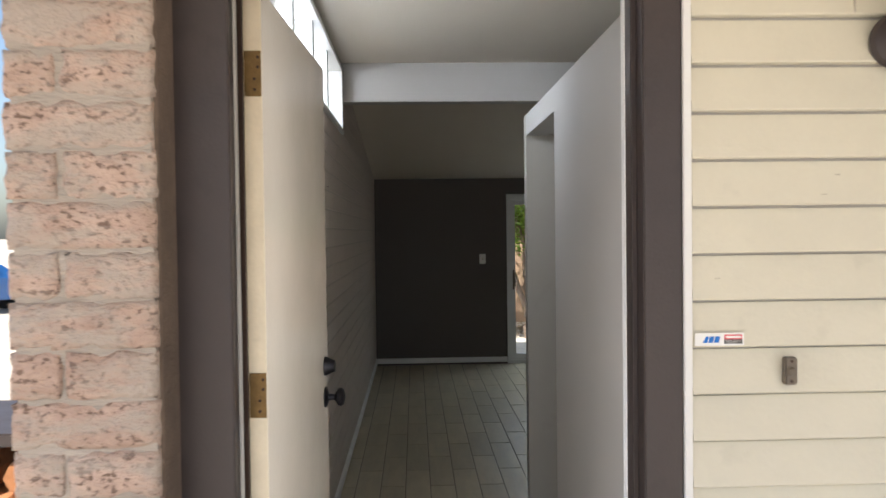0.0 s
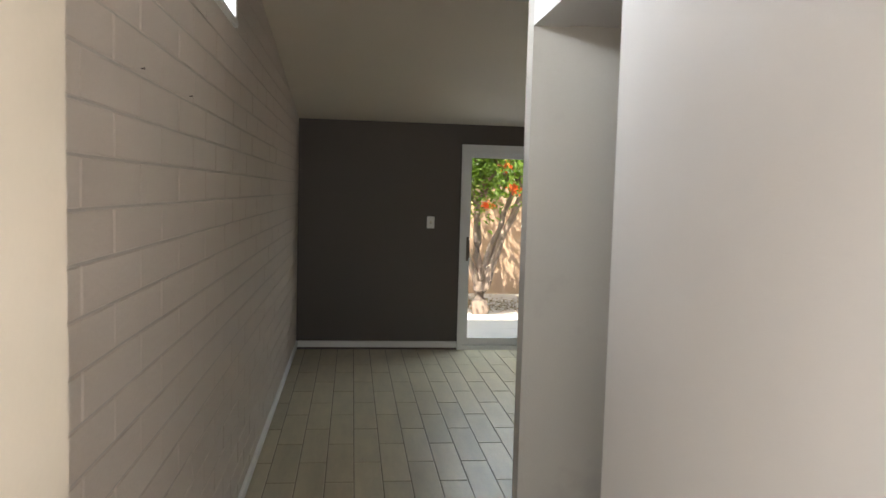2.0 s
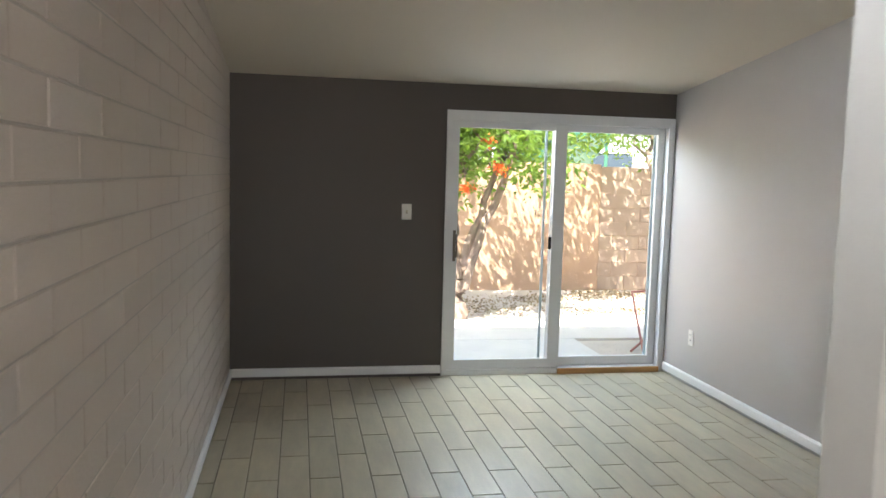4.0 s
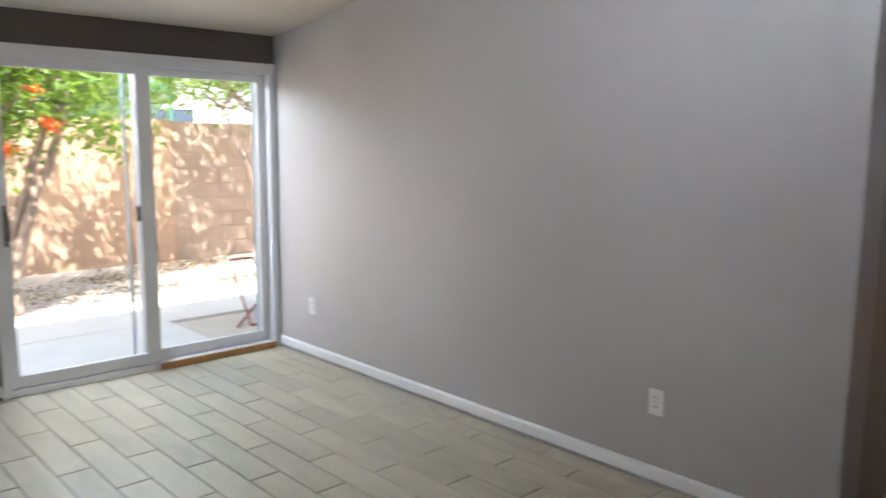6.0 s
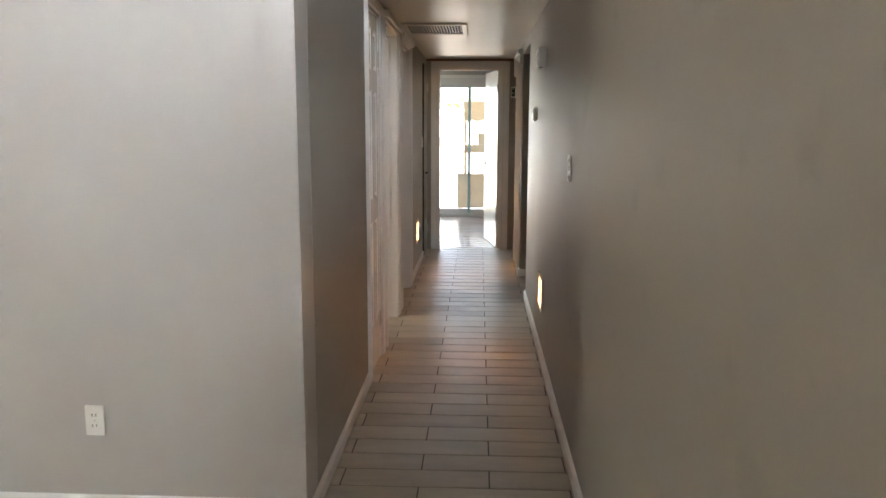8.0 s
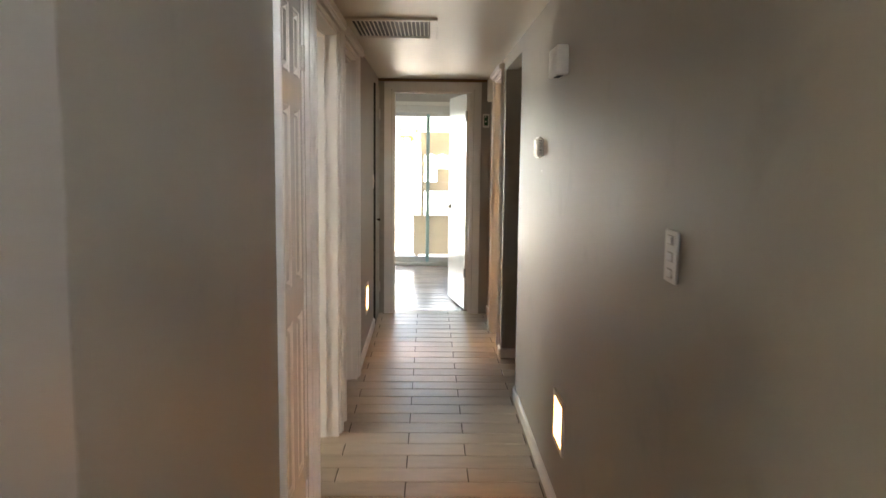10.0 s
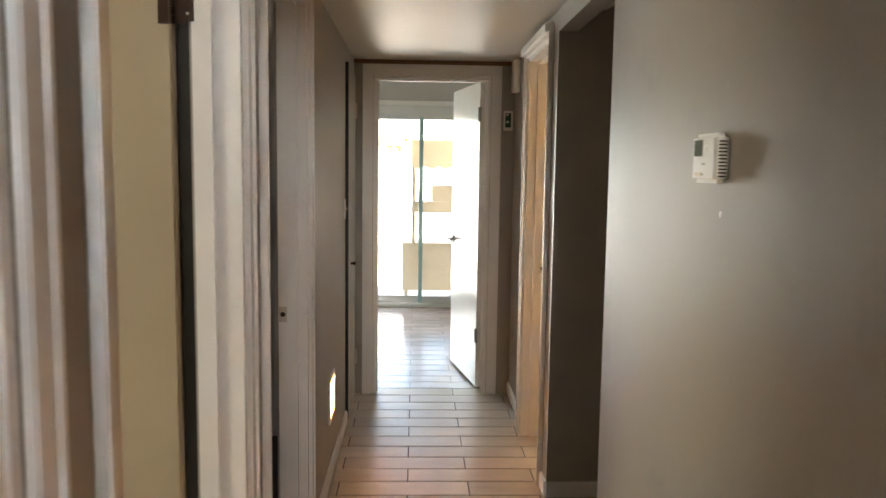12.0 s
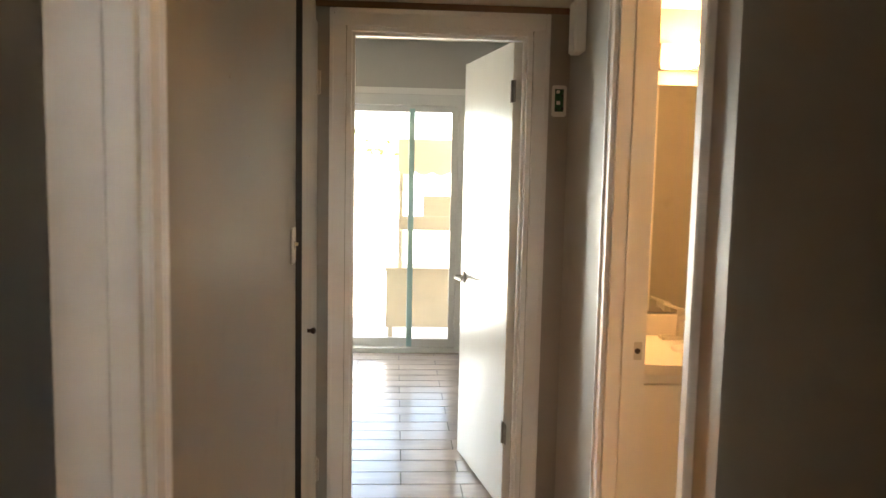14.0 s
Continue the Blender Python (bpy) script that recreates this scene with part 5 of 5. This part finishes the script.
for z in (-0.021, 0.021):
    bm = bmesh.new()
    tube(bm, (0, -0.012, z), (0, -0.0135, z), 0.003, n=10)
    part("screw", bm, M["dark_hinge"], bl)

wl = thing("porch_lamp", "dark brown round porch lamp on the siding", "wall lamp", (1.474, LAP, 1.925))
bm = bmesh.new()
lathe(bm, [(0, 0.055), (0.008, 0.058), (0.020, 0.052), (0.030, 0.020), (0.05, 0.016)], (0, 0.004, 0), (0, -1, 0), 28)
part("backplate", bm, M["brown_frame"], wl, smooth=True)
bm = bmesh.new()
lathe(bm, [(-0.02, 0.02), (0.0, 0.05), (0.10, 0.052), (0.13, 0.045), (0.135, 0.01)], (0.02, -0.085, 0.0), (0, 0, 1), 24)
part("shade", bm, M["brown_frame"], wl, smooth=True)

fw = thing("firewood_stack", "stack of split reddish firewood against the house", "firewood", (-0.95, 3.55, -0.09))
rng = random.Random(4)
n = 0
for row in range(9):
    for col in range(5):
        r = rng.uniform(0.052, 0.064)
        x = -0.26 + col * 0.125 + (0.06 if row % 2 else 0)
        z = 0.06 + row * 0.108
        bm = bmesh.new()
        lathe(bm, [(-0.2 - rng.uniform(0, 0.05), r * 0.9), (-0.19, r), (0.0, r * rng.uniform(0.9, 1.02)), (0.2, r * 0.95), (0.21, r * 0.8)], (x, 0, z), (rng.uniform(-0.06, 0.06), 1, rng.uniform(-0.04, 0.04)), rng.choice((5, 6, 7)))
        part("log", bm, M["log"], fw)
part("cover_board", boxes((-0.34, 0.36, -0.24, 0.24, 1.02, 1.06), bevel=0.006), M["brown_frame"], fw, "dark red-brown board on top")


def car(at, yaw):
    root = thing("parked_car", "blue pickup parked along the street", "car")
    bm = bmesh.new()
    prof = [(-2.5, 0.42), (2.45, 0.42), (2.55, 0.62), (2.45, 0.92), (1.2, 1.02), (0.55, 1.50), (-0.65, 1.52), (-0.85, 1.04), (-2.5, 1.0)]
    sides = [[bm.verts.new((x, s * (0.9 if z < 1.1 else 0.74), z)) for x, z in prof] for s in (-1, 1)]
    k = len(prof)
    for i in range(k):
        bm.faces.new((sides[0][i], sides[0][(i + 1) % k], sides[1][(i + 1) % k], sides[1][i]))
    bm.faces.new(sides[0][::-1])
    bm.faces.new(sides[1])
    bmesh.ops.bevel(bm, geom=bm.edges[:], offset=0.05, segments=2, affect="EDGES", clamp_overlap=True)
    part("body", bm, M["car_blue"], root)
    for s in (-1, 1):
        part("side_window", boxes((-0.5, 0.40, *sorted((s * 0.79, s * 0.86)), 1.12, 1.44)), M["car_glass"], root)
        for x in (-1.6, 1.6):
            bm = bmesh.new()
            tube(bm, (x, s * 0.72, 0.35), (x, s * 0.93, 0.35), 0.35, n=24)
            wh = part("tyre", bm, M["rubber"], root)
            bm = bmesh.new()
            tube(bm, (x, s * 0.90, 0.35), (x, s * 0.94, 0.35), 0.2, n=20)
            part("rim", bm, M["nickel"], wh)
    root.matrix_world = pose(*at, 0, 0, yaw)
    return root


car((-12.9, 24.5, -0.755), 60)

# ---------------------------------------------------------------- pieces: tiles, blocks, bricks, siding, yard blocks
def piece_mesh(name, w, d, h, mat, bevel=0.002):
    """A slab centred on the origin in x and y with its top at z = 0 and chamfered upper edges."""
    bm = bmesh.new()
    b = bevel
    lo = [bm.verts.new((sx * w / 2, sy * d / 2, -h)) for sx, sy in ((-1, -1), (1, -1), (1, 1), (-1, 1))]
    mi = [bm.verts.new((sx * w / 2, sy * d / 2, -b)) for sx, sy in ((-1, -1), (1, -1), (1, 1), (-1, 1))]
    hi = [bm.verts.new((sx * (w / 2 - b), sy * (d / 2 - b), 0)) for sx, sy in ((-1, -1), (1, -1), (1, 1), (-1, 1))]
    for a, c in ((lo, mi), (mi, hi)):
        for k in range(4):
            bm.faces.new((a[k], a[(k + 1) % 4], c[(k + 1) % 4], c[k]))
    bm.faces.new(hi)
    me = bpy.data.meshes.new(name)
    bm.to_mesh(me)
    bm.free()
    me.materials.append(mat)
    return me


meshes = {}


def piece(name, key, parent, m, *args):
    k = (key, *[round(a, 3) if isinstance(a, float) else a.name for a in args])
    if k not in meshes:
        meshes[k] = piece_mesh(name, *args)
    ob = new(name, meshes[k])
    ob.parent = parent
    ob.matrix_local = m
    return ob


rest = bmesh.new()
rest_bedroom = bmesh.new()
GAP = 0.0054


def lay(x0, x1, y0, y1, single, mat, cross=0.0, ends=0.0):
    if x1 - x0 < 0.012 or y1 - y0 < 0.012:
        return
    x0, x1, y0, y1 = x0 + (GAP + cross) / 2, x1 - (GAP + cross) / 2, y0 + (GAP + ends) / 2, y1 - (GAP + ends) / 2
    lift = random.uniform(-0.0004, 0.0004)
    if single:
        piece("tile", "tile", floor, pose((x0 + x1) / 2, (y0 + y1) / 2, lift), x1 - x0, y1 - y0, 0.006, mat, 0.0018)
    else:
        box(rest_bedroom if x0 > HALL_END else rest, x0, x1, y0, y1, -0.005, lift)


# Living room and entry: planks run towards the patio door.
for k in range(-1, 22):
    x0, x1 = max(LEFT, 0.087 + 0.15 * k), min(3.19, 0.237 + 0.15 * k)
    off = (8.40 if k % 2 == 0 else 8.69) - 0.6 * 12
    n = 0
    while off + 0.6 * n < BACK:
        y0, y1 = max(FRONT_OUT + 0.15, off + 0.6 * n), min(BACK - 0.001, off + 0.6 * (n + 1))
        n += 1
        if y1 < FRONT_OUT + 0.16 or (x0 > 2.28 and y1 < HALL_R):
            continue
        lay(x0, x1, y0, y1, y0 > 4.75 and (y0 > 5.0 or x0 < BOX_X), M["tile"], -0.0014, 0.0022)
for y in np.arange(HALL_L + 0.11, BACK, 0.6).tolist():
    lay(3.19, RIGHT - 0.001, y, min(y + 0.6, BACK), False, M["tile"])
# Hall, passage and bedroom: planks run across.
for k in range(-21, 41):
    x0, x1 = max(3.19, 6.33 + 0.152 * k), min(BED_X - 0.001, 6.482 + 0.152 * k)
    a = 6.08 if k % 2 == 0 else 5.765
    lo, hi = (HALL_R - 0.1, HALL_L + 0.12) if x0 < HALL_END else (3.1, 8.9)
    n = -6
    while a + 0.595 * n < hi:
        y0, y1 = max(lo, a + 0.595 * n), min(hi, a + 0.595 * (n + 1))
        n += 1
        if y1 > y0:
            lay(x0, x1, y0, y1, x0 < HALL_END - 0.05, M["tile_hall"], 0.003)
for x in np.arange(6.85, 9.35, 0.152).tolist():
    lay(x, x + 0.152, 3.0, 3.6, False, M["tile"]), lay(x, x + 0.152, 3.6, 4.2, False, M["tile"]), lay(x, x + 0.152, 4.2, HALL_R - 0.1, False, M["tile"])
tagged(part("tiles", rest, M["tile_rest"], floor), kind="stuff")
tagged(part("bedroom_tiles", rest_bedroom, M["tile_bedroom_browned"], floor, "wood-look tiles of the bedroom, coloured browner for its light"), kind="stuff")

# Painted blocks of the left wall.
LC, LL = 0.1016, 0.4064
far_blocks = bmesh.new()
for c in range(-1, 26):
    z0, z1 = max(0.0, 0.041 + LC * c), 0.041 + LC * (c + 1)
    y = FRONT_IN - 0.3 + (0.04 if c % 2 else 0.245) - 0.18
    while y < BACK:
        y0, y1 = max(FRONT_IN + 0.002, y), min(BACK, y + LL)
        y += LL
        if y1 - y0 < 0.03 or z1 - z0 < 0.02:
            continue
        if z1 > CZ0 + 0.01:
            y0 = max(y0, CL1)
            if y1 - y0 < 0.03:
                continue
        if z0 > 2.6:
            continue
        g = 0.0028
        if y0 < 7.45 and z0 < 2.05:
            piece("block", "block", wall_left, Matrix.Translation((LEFT + random.uniform(-0.0008, 0.0006), (y0 + y1) / 2, (z0 + z1) / 2)) @ Matrix.Rotation(radians(90), 4, "Y"),
                  z1 - z0 - 2 * g, y1 - y0 - 2 * g, 0.02, M["block_paint"], 0.0028)
        else:
            box(far_blocks, LEFT - 0.02, LEFT, y0 + g, y1 - g, z0 + g, z1 - g)
tagged(part("blocks", far_blocks, M["block_paint"], wall_left), kind="stuff")

# Slump brick end of the left wall, beside the front door.
brick_wall = structure("wall_front_brick", boxes((-0.318, -0.050, 2.5825, FRONT_IN - 0.001, -0.1, 2.6)), M["mortar"], "pinkish slump brick wall end beside the front door")


def brick_mesh(seed, w, h, d):
    """A rough, sagging brick whose front looks to -y."""
    bm = bmesh.new()
    nx, nz = 14, 7
    g = {}
    for i in range(nx + 1):
        for k in range(nz + 1):
            x, z = -w / 2 + w * i / nx, -h / 2 + h * k / nz
            rim_ = i in (0, nx) or k in (0, nz)
            y = (0.006 if rim_ else 0.0) + 0.011 * noise.noise((x * 22 + seed * 7, z * 30, seed)) + 0.004 * noise.noise((x * 75, z * 95, seed + 9)) - 0.005 * math.sin(math.pi * k / nz)
            g[i, k] = bm.verts.new((x + 0.005 * noise.noise((z * 40, seed, 1)), y, z + 0.0045 * noise.noise((x * 26, seed, 3))))
    for i in range(nx):
        for k in range(nz):
            bm.faces.new((g[i, k], g[i + 1, k], g[i + 1, k + 1], g[i, k + 1]))
    ring = [g[i, 0] for i in range(nx)] + [g[nx, k] for k in range(nz)] + [g[i, nz] for i in range(nx, 0, -1)] + [g[0, k] for k in range(nz, 0, -1)]
    back = [bm.verts.new((v.co.x, d, v.co.z)) for v in ring]
    for i in range(len(ring)):
        bm.faces.new((ring[i], ring[(i + 1) % len(ring)], back[(i + 1) % len(ring)], back[i]))
    bmesh.ops.recalc_face_normals(bm, faces=bm.faces[:])
    me_ = bpy.data.meshes.new("brick")
    bm.to_mesh(me_)
    bm.free()
    me_.polygons.foreach_set("use_smooth", [True] * len(me_.polygons))
    me_.materials.append(M["brick"])
    return me_


# Strip over the brick flank, darker brown than the front bricks.
structure("trim_brick_side", boxes((-0.0485, -0.040, 2.592, 2.699, 0, 2.5), bevel=0.002), M["side_brown"], "dark brown flank of the brick wall end")
kinds = {}
for c in range(0, 25):
    zc = 1.511 + 0.098 * (c - 15) + 0.049
    spans = ((-0.330, -0.046),) if c % 2 == 1 else ((-0.330, -0.232), (-0.222, -0.046))
    for s, (x0, x1) in enumerate(spans):
        key = (c % 5, s, c % 2)
        if key not in kinds:
            kinds[key] = brick_mesh(c * 3 + s + 1, x1 - x0, 0.0915, 0.118)
        b = new("brick", kinds[key])
        b.parent = brick_wall
        b.matrix_local = pose((x0 + x1) / 2 + random.uniform(-0.003, 0.003), 2.578 + random.uniform(-0.002, 0.002), zc)

# Lap siding planks on the front wall.
wall_front = bpy.data.objects["wall_front"]
bm = bmesh.new()
prof = [(FRONT_OUT + 0.0115, 0.0), (FRONT_OUT - 0.012, 0.0), (FRONT_OUT - 0.014, 0.003), (FRONT_OUT + 0.006, 0.0925), (FRONT_OUT + 0.0115, 0.0925)]
ends = [[bm.verts.new((x, y, z)) for y, z in prof] for x in (1.0418, 4.5)]
for k in range(5):
    bm.faces.new((ends[0][k], ends[0][(k + 1) % 5], ends[1][(k + 1) % 5], ends[1][k]))
bm.faces.new(ends[0])
bm.faces.new(ends[1][::-1])
bmesh.ops.recalc_face_normals(bm, faces=bm.faces[:])
sid = bpy.data.meshes.new("siding_plank")
bm.to_mesh(sid)
bm.free()
sid.materials.append(M["siding"])
for k in range(27):
    p = new("siding_plank", sid)
    p.parent = wall_front
    p.matrix_local = pose(0, 0, 1.289 + 0.0992 * (k - 13))

part("joint_cover", boxes((1.3875, 1.3895, FRONT_OUT - 0.0145, FRONT_OUT - 0.006, 1.987, 2.078)), M["grey_slot"], wall_front, "open butt joint in the siding")
for x, z, w, h in ((1.318, 1.607, 0.012, 0.002), (1.352, 1.648, 0.010, 0.003), (1.092, 1.432, 0.010, 0.003)):
    y = FRONT_OUT - 0.014 + 0.2 * ((z - 1.289) % 0.0992)
    part("scuff", boxes((x, x + w, y - 0.0016, y + 0.001, z, z + h)), M["siding_scuff"], wall_front, "small grey scuff on the siding")

# Blocks of the garden wall.
for c in range(9):
    for k in range(15):
        x0 = 4.64 + 0.4 * k - (0.2 if c % 2 else 0.0)
        x0, x1 = max(x0, 4.63), x0 + 0.395
        piece("block", "yard", yard_block_wall, Matrix.Translation(((x0 + x1) / 2, 14.612, -0.06 + 0.193 * c + 0.09)) @ Matrix.Rotation(radians(90), 4, "X"), x1 - x0, 0.189, 0.02, M["yard_block"], 0.003)
